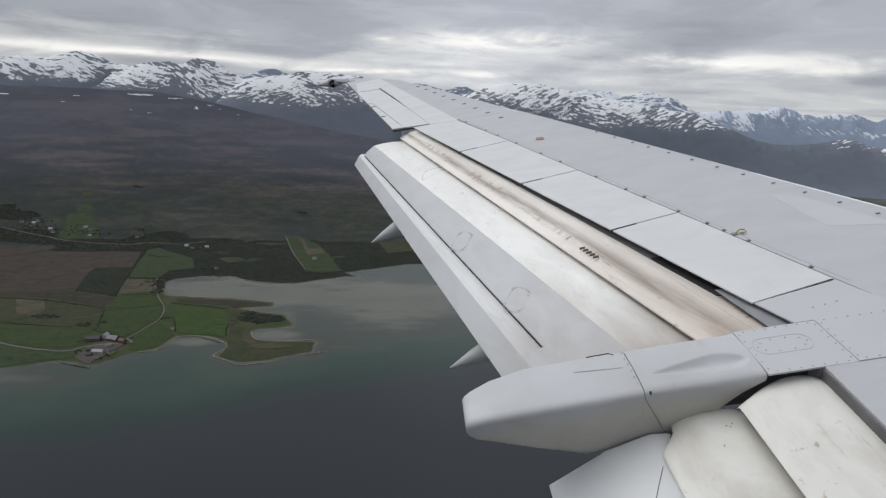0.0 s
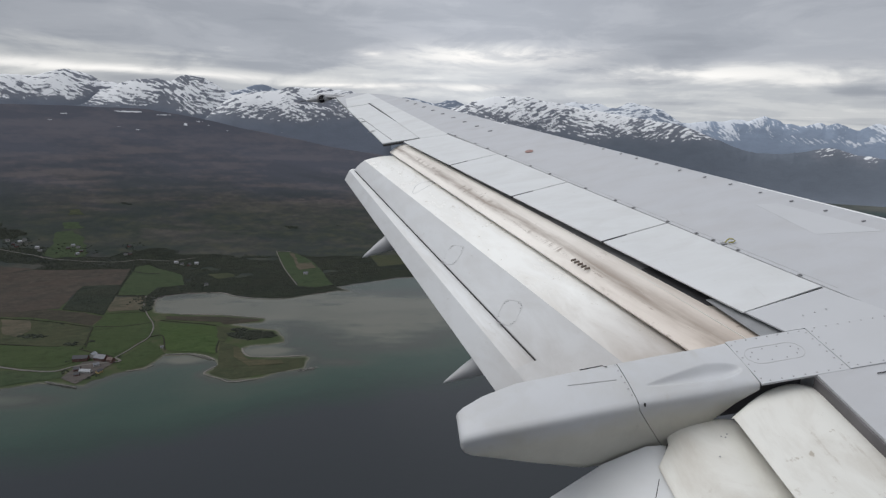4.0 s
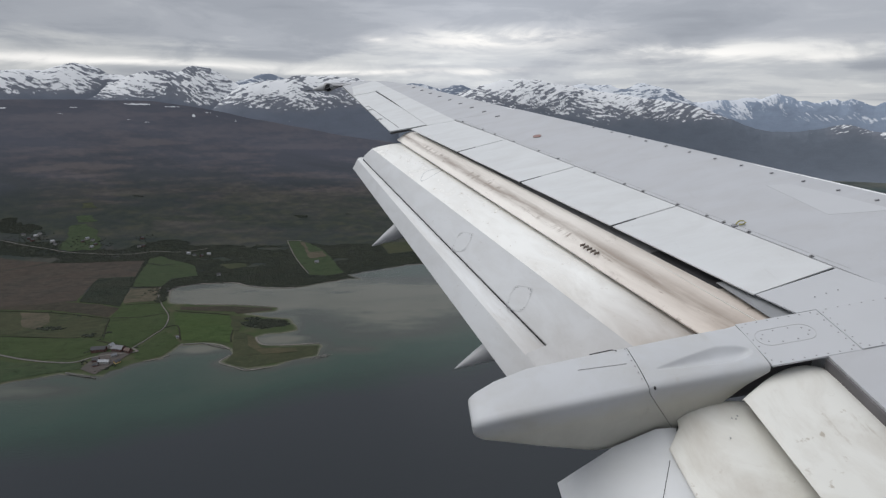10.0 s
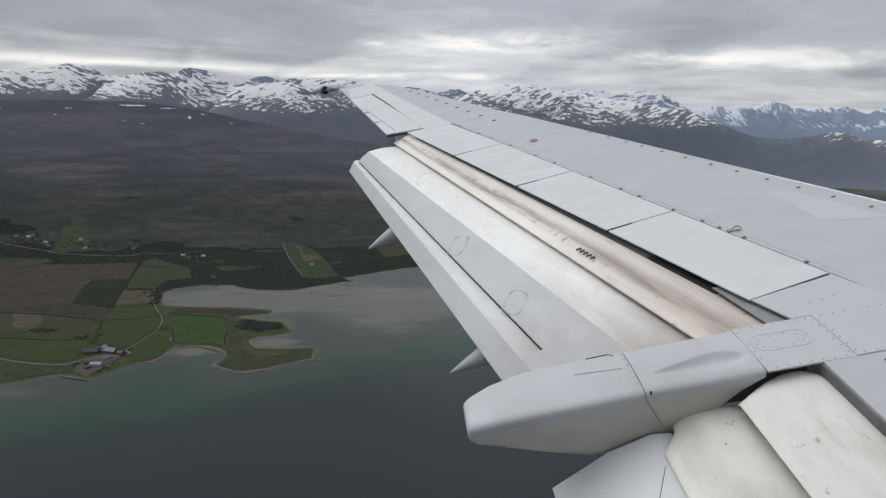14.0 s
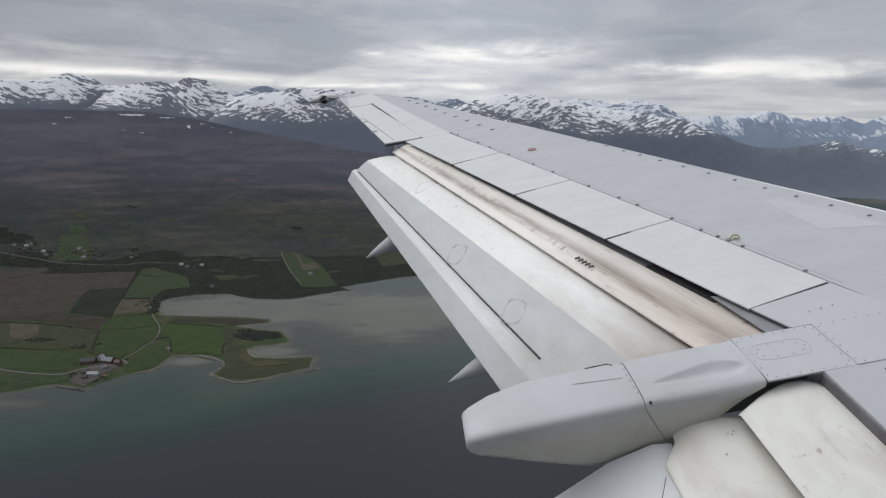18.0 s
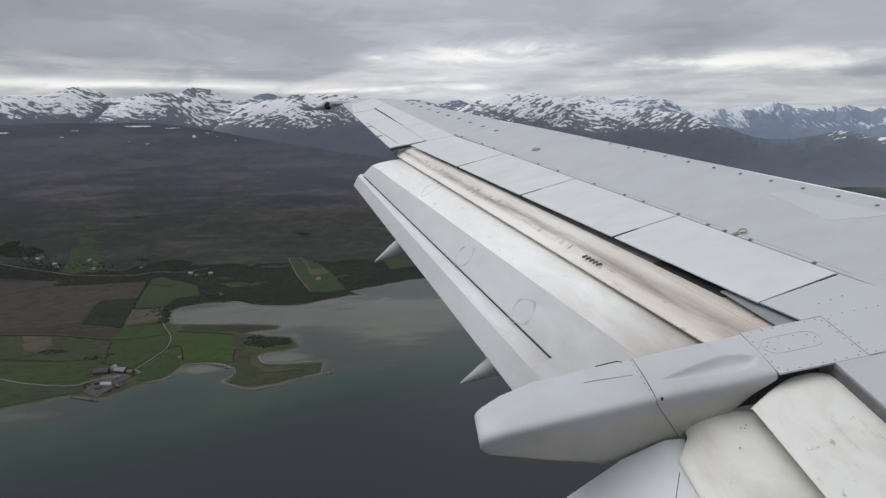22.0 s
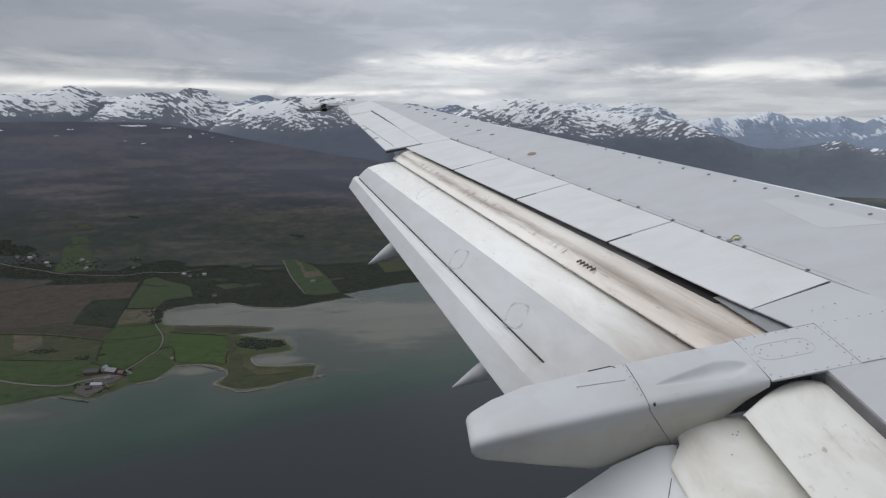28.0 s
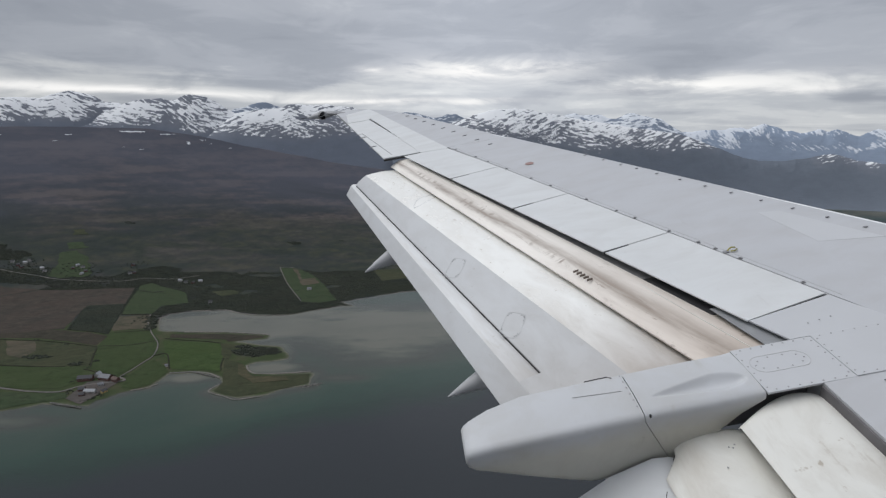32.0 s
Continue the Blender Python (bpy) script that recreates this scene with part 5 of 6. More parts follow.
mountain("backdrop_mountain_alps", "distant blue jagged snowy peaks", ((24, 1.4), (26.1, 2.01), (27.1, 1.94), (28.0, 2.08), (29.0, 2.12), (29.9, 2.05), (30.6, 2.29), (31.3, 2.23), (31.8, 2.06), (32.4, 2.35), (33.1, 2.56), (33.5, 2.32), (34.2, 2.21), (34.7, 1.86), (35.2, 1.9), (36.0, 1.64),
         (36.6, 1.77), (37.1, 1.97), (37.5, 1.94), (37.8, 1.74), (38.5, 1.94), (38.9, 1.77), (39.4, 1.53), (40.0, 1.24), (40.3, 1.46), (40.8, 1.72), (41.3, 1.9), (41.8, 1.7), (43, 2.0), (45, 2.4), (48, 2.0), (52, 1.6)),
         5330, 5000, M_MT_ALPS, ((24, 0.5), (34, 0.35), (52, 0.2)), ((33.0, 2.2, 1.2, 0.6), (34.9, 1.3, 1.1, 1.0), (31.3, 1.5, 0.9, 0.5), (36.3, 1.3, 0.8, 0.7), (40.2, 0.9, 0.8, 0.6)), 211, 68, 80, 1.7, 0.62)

# ------------------------------------------------------------------ fields, roads, farms
def field_material(name, tone, other, size=0.03, mottle=1.0):
    """Grass or heath: broad tone drift, tussocks and worn patches, mowing lines and fine grain."""
    k = Mat(name, 0.95, 0, 0.1)
    big, fine = k.noise((1, 1, 1), size, 5, 0.6, 0.3), k.noise((1, 2.0, 1), 0.30, 6, 0.7)
    c = k.mix(k.ramp(big, ((0.35, 0.0), (0.65, 1.0))), tone, other)
    patch = k.noise((1, 1.6, 1), 0.045, 7, 0.7, 0.6)
    c = k.mix(k.ramp(patch, ((0.50, 0.0), (0.64, 0.75 * mottle))), c, (tone[0] * 1.42, tone[1] * 1.30, tone[2] * 1.30))
    c = k.mix(k.ramp(patch, ((0.34, 0.7 * mottle), (0.48, 0.0))), c, tuple(v * 0.52 for v in tone))
    drift = k.noise((1, 1, 1), 0.011, 4, 0.6, 0.5)
    c = k.mix(k.ramp(drift, ((0.42, 0.0), (0.60, 0.55 * mottle))), c, (tone[0] * 1.16, tone[1] * 1.04, tone[2] * 1.04))
    k.color(k.mix(k.ramp(fine, ((0.4, 0.0), (0.72, 0.55))), c, tuple(v * 0.55 for v in tone)))
    k.bump(fine, 0.5, 0.6)
    return k.m


M_PASTURE = field_material("pasture_green", (0.040, 0.060, 0.026), (0.050, 0.065, 0.032))
M_MEADOW = field_material("meadow_dull_green", (0.040, 0.059, 0.031), (0.050, 0.063, 0.036))
M_STRAW = field_material("straw_coloured_field", (0.092, 0.084, 0.062), (0.055, 0.058, 0.040))
M_HEATH = field_material("red_brown_heath", (0.060, 0.052, 0.044), (0.046, 0.044, 0.038), 0.012)
M_FIR = field_material("dark_plantation", (0.026, 0.035, 0.026), (0.034, 0.042, 0.031))
M_OLIVE = field_material("salt_meadow_olive", (0.051, 0.057, 0.034), (0.042, 0.052, 0.030))
M_LUSH = field_material("lush_pasture", (0.044, 0.070, 0.026), (0.050, 0.072, 0.030))
M_BOG = field_material("bog_brown", (0.050, 0.046, 0.036), (0.040, 0.040, 0.031))
M_STRAW_DULL = field_material("yellowed_grass", (0.075, 0.072, 0.045), (0.056, 0.058, 0.036))
M_GRAVEL = field_material("gravel", (0.185, 0.180, 0.162), (0.135, 0.131, 0.12), 0.1)
M_YARD = field_material("farm_yard", (0.090, 0.085, 0.080), (0.070, 0.068, 0.062), 0.08)


def field(name, label, outline, mat, lift=0.5, wig=9.0, seed=0, step=13.0):
    """A field laid over the ground inside a plan outline, with slightly uneven edges."""
    pts = []
    for (ax, ay), (bx, by) in zip(outline, outline[1:] + outline[:1]):
        n = max(1, int(math.hypot(bx - ax, by - ay) / step))
        pts += [(ax + (bx - ax) * i / n, ay + (by - ay) * i / n) for i in range(n)]
    edge = np.array(pts, float)
    wx = wig * (fbm2(edge[:, 0], edge[:, 1], 34, 3, 301 + seed) - 0.5)
    wy = wig * (fbm2(edge[:, 0], edge[:, 1], 34, 3, 401 + seed) - 0.5)
    edge = edge + np.stack([wx, wy], 1)
    gx, gy = np.meshgrid(np.arange(edge[:, 0].min(), edge[:, 0].max(), step), np.arange(edge[:, 1].min(), edge[:, 1].max(), step))
    co = [Vector(p) for p in edge.tolist()] + [Vector(p) for p in zip(gx.ravel().tolist(), gy.ravel().tolist())]
    verts, _, faces, _, _, _ = delaunay_2d_cdt(co, [], [list(range(len(edge)))], 1, 0.01)
    v = np.array([tuple(p) for p in verts])
    z = np.maximum(height(v[:, 0], v[:, 1]), 0.05) + lift
    me = bpy.data.meshes.new(name)
    me.from_pydata(np.column_stack([v, z]).tolist(), [], faces)
    me.polygons.foreach_set("use_smooth", np.ones(len(me.polygons), bool))
    me.update()
    me.materials.append(mat)
    return tagged(new(name, me), label, "field", kind="structure")


COTTAGE_CLEARING = ((-490, 1802), (-439, 1804), (-363, 1715), (-315, 1622), (-237, 1413), (-276, 1388), (-327, 1397), (-401, 1566))
PLANTATION = ((-880, 1376), (-791, 1390), (-695, 1146), (-810, 1186))
VILLAGE_CLEARING = ((-1245, 1850), (-1208, 1869), (-1135, 1817), (-1040, 1657), (-1120, 1610), (-1149, 1637), (-1199, 1748))
BAY_MEADOW = ((-848, 1580), (-827, 1612), (-679, 1501), (-628, 1401), (-684, 1369), (-680, 1307), (-752, 1303), (-799, 1429))
HEATH = ((-1240, 1355), (-1099, 1517), (-853, 1557), (-789, 1391), (-883, 1377), (-818, 1190), (-1055, 1138))
field("pasture", "green pasture beside the farm track", ((-699, 1162), (-619, 1180), (-567, 1113), (-535, 1020), (-542, 977), (-552, 921), (-622, 959), (-673, 1070)), M_PASTURE, seed=1)
field("pasture", "green pasture between the track and the shore", ((-520, 998), (-469, 947), (-477, 887), (-497, 874), (-520, 877), (-532, 926), (-530, 974)), M_PASTURE, seed=2)
field("pasture", "bright green sheep pasture by the bay", ((-556, 1104), (-428, 1084), (-392, 994), (-376, 941), (-417, 952), (-471, 957), (-517, 1026)), M_LUSH, seed=3)
field("pasture", "green pasture above the farm road", ((-900, 985), (-672, 965), (-631, 952), (-604, 902), (-631, 877), (-676, 876), (-820, 900)), M_PASTURE, seed=4)
field("pasture", "dull green pasture along the shore road", ((-800, 882), (-661, 856), (-599, 859), (-588, 840), (-621, 829), (-642, 820), (-707, 791), (-770, 775)), M_MEADOW, seed=5)
field("rough_pasture", "olive rough pasture with scrub", ((-997, 1125), (-832, 1115), (-676, 1070), (-628, 965), (-676, 971), (-882, 990)), M_OLIVE, seed=6)
field("straw_field", "straw-coloured patch in the rough pasture", ((-892, 1117), (-829, 1110), (-786, 1053), (-791, 1017), (-826, 1032)), M_STRAW, 0.9, seed=7)
field("heath", "red-brown heath", HEATH, M_HEATH, seed=8)
field("heath", "red-brown heath", ((-1700, 1300), (-1500, 1560), (-1105, 1520), (-1245, 1352), (-1300, 1200)), M_HEATH, seed=12)
field("plantation", "dark square conifer plantation", PLANTATION, M_FIR, 0.7, 4, seed=9)
field("heath_strip", "dull brown strip of bog beside the plantation", ((-1106, 1197), (-812, 1182), (-693, 1139), (-681, 1083), (-842, 1130), (-1066, 1151)), M_BOG, 0.4, seed=10)
field("meadow", "dull green meadow inland of the bay", BAY_MEADOW, M_MEADOW, seed=11)
field("straw_field", "straw-coloured rough field", ((-749, 1290), (-680, 1294), (-625, 1200), (-699, 1171), (-719, 1199)), M_STRAW, 0.6, seed=13)
field("clearing", "grassy clearing with a cottage in the woods", COTTAGE_CLEARING, M_MEADOW, 0.6, 16, seed=14)
field("clearing", "straw-coloured grass round the cottage", ((-441, 1790), (-429, 1789), (-381, 1653), (-341, 1667), (-313, 1592), (-359, 1565)), M_STRAW, 1.0, 14, seed=15)
field("clearing", "green clearing with village houses", VILLAGE_CLEARING, M_MEADOW, 0.8, 30, seed=16)
field("clearing", "small grassy clearing on the wooded slope", ((-1336, 2054), (-1296, 2079), (-1263, 2036), (-1304, 2005)), M_OLIVE, 0.8, 24, seed=24)
field("clearing", "small grassy clearing on the wooded slope", ((-1280, 1936), (-1240, 1966), (-1193, 1902), (-1237, 1875)), M_MEADOW, 0.8, 24, seed=25)
field("clearing", "narrow grassy strip in the woods", ((-610, 1514), (-548, 1530), (-523, 1482), (-561, 1454)), M_OLIVE, 0.8, 16, seed=26)
field("clearing", "olive rough pasture by the far shore", ((-164, 1773), (-47, 1792), (-26, 1652), (-128, 1619)), M_OLIVE, 0.8, 22, seed=27)
field("salt_meadow", "olive salt meadow on the headland", ((-388, 994), (-347, 979), (-325, 935), (-301, 914), (-208, 922), (-202, 885), (-237, 863), (-310, 834), (-355, 856), (-352, 892), (-368, 930)), M_OLIVE, 0.45, 6, seed=17)
field("salt_meadow", "yellowed grass on the headland", ((-358, 979), (-344, 972), (-312, 917), (-249, 910), (-240, 894), (-302, 886), (-335, 926)), M_STRAW_DULL, 0.85, 12, seed=18)
field("salt_meadow", "olive salt meadow beside the copse", ((-430, 1088), (-388, 1078), (-378, 994), (-392, 994)), M_OLIVE, 0.45, 8, seed=19)
field("spit", "dark red-brown weedy spit along the bay", ((-563, 1153), (-432, 1148), (-352, 1134), (-351, 1122), (-416, 1098), (-430, 1112), (-553, 1127)), M_BOG, 0.4, 6, seed=20)
field("farm_yard", "gravel farm yard", ((-590, 896), (-591, 840), (-555, 819), (-545, 851), (-535, 895), (-560, 905)), M_YARD, 0.7, 5)


def spline(points, n=10):
    out = []
    p = [np.array(q, float) for q in points]
    p = [2 * p[0] - p[1]] + p + [2 * p[-1] - p[-2]]
    for i in range(1, len(p) - 2):
        for k in range(n):
            t = k / n
            out.append(0.5 * (2 * p[i] + (p[i + 1] - p[i - 1]) * t + (2 * p[i - 1] - 5 * p[i] + 4 * p[i + 1] - p[i + 2]) * t * t + (3 * p[i] - p[i - 1] - 3 * p[i + 1] + p[i + 2]) * t ** 3))
    out.append(p[-2])
    return np.array(out)


def road(name, label, points, width, mat, lift=0.9):
    c = spline(points)
    d = np.gradient(c, axis=0)
    nrm = np.stack([-d[:, 1], d[:, 0]], 1) / np.hypot(d[:, 0], d[:, 1])[:, None]
    off = np.array([-0.5, -0.42, 0.42, 0.5]) * width
    x, y = c[:, 0, None] + nrm[:, 0, None] * off, c[:, 1, None] + nrm[:, 1, None] * off
    z = np.maximum(height(c[:, 0], c[:, 1]), 0.3)[:, None] + np.array([lift - 0.5, lift, lift, lift - 0.5])
    return tagged(sheet(name, x, y, z, mat), label, "road", kind="structure")


M_ROAD = field_material("worn_gravel_road", (0.15, 0.147, 0.137), (0.115, 0.112, 0.105), 0.05)
road("road", "pale gravel shore road", ((-1500, 905), (-1250, 880), (-1000, 915), (-818, 905), (-721, 879), (-666, 866), (-618, 864), (-595, 881), (-568, 891), (-538, 899), (-530, 905), (-545, 916)), 4.5, M_ROAD)
road("track", "pale farm track to the bay", ((-545, 916), (-538, 977), (-535, 1020), (-559, 1086), (-613, 1168), (-655, 1239), (-680, 1300)), 2.8, M_ROAD)
road("village_road", "pale village road through the woods", ((-1750, 1800), (-1461, 1706), (-1291, 1656), (-1183, 1631), (-1096, 1610), (-934, 1618), (-867, 1652), (-782, 1654), (-720, 1696)), 4.5, M_ROAD, 1.4)
road("forest_track", "pale track along the clearing", ((-329, 1400), (-403, 1570), (-488, 1800)), 3.0, M_ROAD, 1.6)
road("forest_track", "pale track across the clearing", ((-490, 1800), (-465, 1806), (-440, 1802)), 4.0, M_ROAD, 1.6)

M_DITCH = field_material("ditch_peat", (0.031, 0.034, 0.024), (0.040, 0.044, 0.029), 0.05)
for points in (((-1080, 1135), (-932, 1128), (-835, 1116), (-740, 1094), (-676, 1072)), ((-672, 1074), (-610, 1080), (-567, 1110)), ((-560, 1120), (-500, 1106), (-430, 1090)), ((-690, 1160), (-620, 1182)), ((-622, 960), (-650, 1015), (-674, 1070)), ((-630, 953), (-590, 935), (-553, 922)),
               ((-752, 1300), (-716, 1298), (-682, 1300)), ((-900, 988), (-780, 977), (-672, 967)), ((-1100, 1520), (-980, 1545), (-853, 1560)), ((-392, 1000), (-384, 965), (-376, 945)), ((-535, 1015), (-512, 1024), (-476, 957))):
    road("ditch", "dark drainage ditch between fields", points, 3.0, M_DITCH, 0.95)
# strips of pale shingle and low sea walls along the water
for points, w in ((((-467, 938), (-445, 941), (-422, 942), (-392, 933), (-368, 914)), 4.0), (((-357, 886), (-366, 862), (-356, 850), (-332, 838), (-308, 825), (-269, 836)), 3.0), (((-208, 935), (-253, 929), (-305, 929), (-325, 945), (-336, 968)), 4.0),
                  (((-500, 867), (-480, 876), (-466, 892)), 3.0), (((-540, 1169), (-440, 1163), (-345, 1143)), 3.0), (((-592, 1333), (-512, 1339), (-468, 1313), (-412, 1291), (-341, 1287)), 4.0)):
    road("shingle_strip", "pale shingle strip along the water", points, w, M_GRAVEL, 0.55)
M_WHITE_WOOD = plain("white_clapboard", (0.34, 0.335, 0.32), 0.7, 0, 0.08, 0.8)
M_RED_WOOD = plain("red_clapboard", (0.105, 0.056, 0.048), 0.75, 0, 0.15, 0.8)
M_OCHRE_WOOD = plain("ochre_clapboard", (0.42, 0.31, 0.15), 0.75, 0, 0.12, 0.8)
M_ROOF_DARK = plain("dark_tile_roof", (0.06, 0.06, 0.065), 0.8, 0, 0.2, 1.2)
M_ROOF_STEEL = plain("pale_steel_roof", (0.25, 0.26, 0.28), 0.55, 0.1, 0.1, 0.6)
M_ROOF_GREY = plain("weathered_steel_roof", (0.15, 0.155, 0.17), 0.6, 0.1, 0.15, 0.6)
M_ROOF_RED = plain("red_tile_roof", (0.11, 0.075, 0.066), 0.8, 0, 0.2, 1.2)
M_PANE = plain("window_glass", (0.02, 0.025, 0.03), 0.1)
M_STONE = plain("shore_stone", (0.14, 0.136, 0.126), 0.9, 0, 0.25, 1.5)


def box_bm(x0, x1, y0, y1, z0, z1):
    bm = slab([(x0, y0), (x1, y0), (x1, y1), (x0, y1)], z1, z1 - z0)
    return bm


def house(name, label, l, w, h, wall, roof, chimney=True, rows=3, category="house"):
    """A gabled wooden building round its own origin, ridge along x."""
    root = new(name)
    tagged(root, label, category)
    bm = bmesh.new()
    rh = w * 0.42
    ring = [(-w / 2, -1.2), (-w / 2, h), (0, h + rh), (w / 2, h), (w / 2, -1.2)]
    bm = loft([[(x, y, z) for y, z in ring] for x in (-l / 2, l / 2)])
    part("wall", bm, wall, root)
    o, t = 0.45, 0.22
    sl = rh / (w / 2)
    out = [(-w / 2 - o, h - o * sl + 0.05), (0, h + rh + 0.05), (w / 2 + o, h - o * sl + 0.05), (w / 2 + o, h - o * sl + 0.05 + t), (0, h + rh + 0.05 + t), (-w / 2 - o, h - o * sl + 0.05 + t)]
    rf = part("roof", loft([[(x, y, z) for y, z in out] for x in (-l / 2 - o, l / 2 + o)]), roof, root)
    if chimney:
        part("chimney", box_bm(l * 0.12, l * 0.12 + 0.8, -0.4, 0.4, h + rh - 0.8, h + rh + 1.1), M_STONE, rf)
    for side in (-1, 1):
        for i in range(rows):
            x = -l / 2 + l * (i + 0.5) / rows
            y = side * (w / 2 + 0.03)
            win = part("window", box_bm(x - 0.7, x + 0.7, min(y, y - side * 0.08), max(y, y - side * 0.08), h * 0.42, h * 0.42 + 1.3), M_WHITE_WOOD, root)
            yy = y + side * 0.03
            part("pane", box_bm(x - 0.55, x + 0.55, min(y - side * 0.02, yy), max(y - side * 0.02, yy), h * 0.42 + 0.13, h * 0.42 + 1.17), M_PANE, win)
    part("door", box_bm(l * 0.5 - 0.05, l * 0.5 + 0.06, -0.6, 0.6, 0.0, 2.1), M_ROOF_DARK, root)
    return root


def ground_z(x, y):
    return float(height(np.array([x]), np.array([y]))[0])


def stand(ob, x, y, turn):
    ob.matrix_world = pose(x, y, ground_z(x, y) + 0.5, 0, 0, turn)
    return ob


stand(house("barn", "long dark-roofed red barn in the farm yard", 24, 10, 5, M_RED_WOOD, M_ROOF_DARK, False, 4, "barn"), -598, 906, 8)
stand(house("farm_house", "white wooden farmhouse with pale roof", 10, 8, 5.5, M_WHITE_WOOD, M_ROOF_STEEL), -584, 919, 80)
stand(house("barn", "large barn with pale steel roof beside the track", 22, 12, 5, M_RED_WOOD, M_ROOF_GREY, False, 4, "barn"), -564, 908, -15)
stand(house("farm_house", "red farmhouse with tiled roof", 12, 8, 5, M_RED_WOOD, M_ROOF_RED), -543, 900, -20)
stand(house("boat_shed", "long white boat shed by the quay", 19, 7, 3.5, M_WHITE_WOOD, M_ROOF_STEEL, False, 4, "shed"), -562, 859, -4)
stand(house("shed", "small pale shed in the farm yard", 9, 6, 3, M_WHITE_WOOD, M_ROOF_GREY, False, 2, "shed"), -559, 884, 35)
stand(house("shed", "dark shed beside the boat shed", 10, 7, 3.5, M_RED_WOOD, M_ROOF_DARK, False, 2, "shed"), -580, 866, 10)
stand(house("boat_shed", "dark-roofed boat shed on the shore", 9, 6, 3, M_OCHRE_WOOD, M_ROOF_DARK, False, 2, "shed"), -541, 861, 60)
stand(house("boat_shed", "small dark boat shed at the quay", 8, 5, 2.8, M_RED_WOOD, M_ROOF_DARK, False, 2, "shed"), -570, 848, 15)
stand(house("barn", "large dark barn with pale steel roof and porch", 26, 14, 6, M_OCHRE_WOOD, M_ROOF_STEEL, False, 4, "barn"), -775, 858, 5)
stand(house("farm_house", "white farmhouse on the shore meadow", 16, 9, 5, M_WHITE_WOOD, M_ROOF_STEEL), -845, 865, 10)
stand(house("cottage", "white cottage in the forest clearing", 12, 8, 4, M_WHITE_WOOD, M_ROOF_GREY), -330, 1517, 20)
stand(house("hut", "small pale hut on the pasture", 5, 4, 2.4, M_WHITE_WOOD, M_ROOF_GREY, False, 1, "hut"), -486, 967, 30)

VILLAGE = (((-1322, 1729), 10), ((-1288, 1704), 40), ((-1281, 1727), 5), ((-1284, 1750), -20), ((-1266, 1687), 70), ((-1205, 1691), 15), ((-1182, 1667), 0), ((-1123, 1710), 30), ((-1124, 1736), 60), ((-1100, 1724), 10),
           ((-1071, 1690), 25), ((-1068, 1664), 80), ((-934, 1690), 10), ((-924, 1697), 50), ((-752, 1633), 0), ((-727, 1614), 33), ((-702, 1607), 75), ((-688, 1628), 12), ((-570, 1398), 20), ((-965, 1772), 64))
kinds = [house("house", "white wooden village house with dark roof", 10, 7, 4.2, M_WHITE_WOOD, M_ROOF_DARK), house("house", "red wooden village house", 9.5, 7, 4.2, M_RED_WOOD, M_ROOF_DARK),
         house("house", "white wooden village house with pale steel roof", 11, 7.5, 4.2, M_WHITE_WOOD, M_ROOF_STEEL)]
for i, ((hx, hy), turn) in enumerate(VILLAGE):
    m = pose(hx, hy, ground_z(hx, hy) + 0.6, 0, 0, turn)
    ob = kinds[i % 3]
    if i < 3:
        ob.matrix_world = m
    else:
        ob = copy_thing(ob, m)
    tagged(ob, group="village houses")


# stone quay and breakwater below the farm
def rubble(name, label, a, b, width, tall, n, category, seed):
    rnd = random.Random(seed)
    bm = bmesh.new()
    for i in range(n):
        f = rnd.random()
        x, y = a[0] + (b[0] - a[0]) * f + rnd.uniform(-width, width), a[1] + (b[1] - a[1]) * f + rnd.uniform(-width, width)
        s = rnd.uniform(0.7, 1.7)
        got = bmesh.ops.create_icosphere(bm, subdivisions=1, radius=s)
        for v in got["verts"]:
            v.co = Vector((v.co.x * rnd.uniform(0.8, 1.3) + x, v.co.y * rnd.uniform(0.8, 1.3) + y, v.co.z * 0.7 + tall * rnd.uniform(0.0, 1.0)))
    ob = new(name, finish(name, bm, M_STONE))
    return tagged(ob, label, category, kind="stuff")


rubble("breakwater", "pale stone breakwater below the farm", (-606, 826), (-546, 806), 1.6, 1.6, 130, "breakwater", 3)
rubble("sea_wall", "pale boulder sea wall round the cove", (-466, 938), (-424, 941), 1.2, 1.4, 90, "sea wall", 4)
rubble("sea_wall", "pale boulder sea wall round the cove", (-424, 941), (-376, 916), 1.2, 1.4, 90, "sea wall", 5)
rubble("skerry", "low rocky skerry in the bay", (-210, 868), (-180, 880), 6, 0.5, 60, "rocks", 6)


# low islets off the far shore
def islet(x, y, l, w, seed):
    n, m = 10, 24
    f, a = np.meshgrid(np.linspace(0.02, 1, n), np.linspace(0, 2 * math.pi, m), indexing="ij")
    edge = 1 + 0.45 * (fbm2(np.cos(a) * 40 + seed * 100, np.sin(a) * 40, 30, 3, seed) - 0.5)
    px, py = x + f * edge * l * np.cos(a), y + f * edge * w * np.sin(a)
    pz = 2.2 * (1 - f ** 2) - 0.6 + 1.2 * (fbm2(px, py, 12, 3, seed + 1) - 0.5) * (1 - f)
    return tagged(sheet("islet", px, py, pz, M_OLIVE), "low grassy islet in the fjord", "islet")


for k, (ix, iy, il, iw) in enumerate(((620, 1600, 45, 10), (760, 1570, 38, 7), (800, 1530, 9, 5), (690, 1640, 20, 4), (560, 1490, 8, 4))):
    tagged(islet(ix, iy, il, iw, 500 + k), group="fjord islets")


# ------------------------------------------------------------------ woods
M_LEAF = field_material("birch_and_spruce_foliage", (0.043, 0.051, 0.041), (0.056, 0.062, 0.045), 0.012, 1.15)


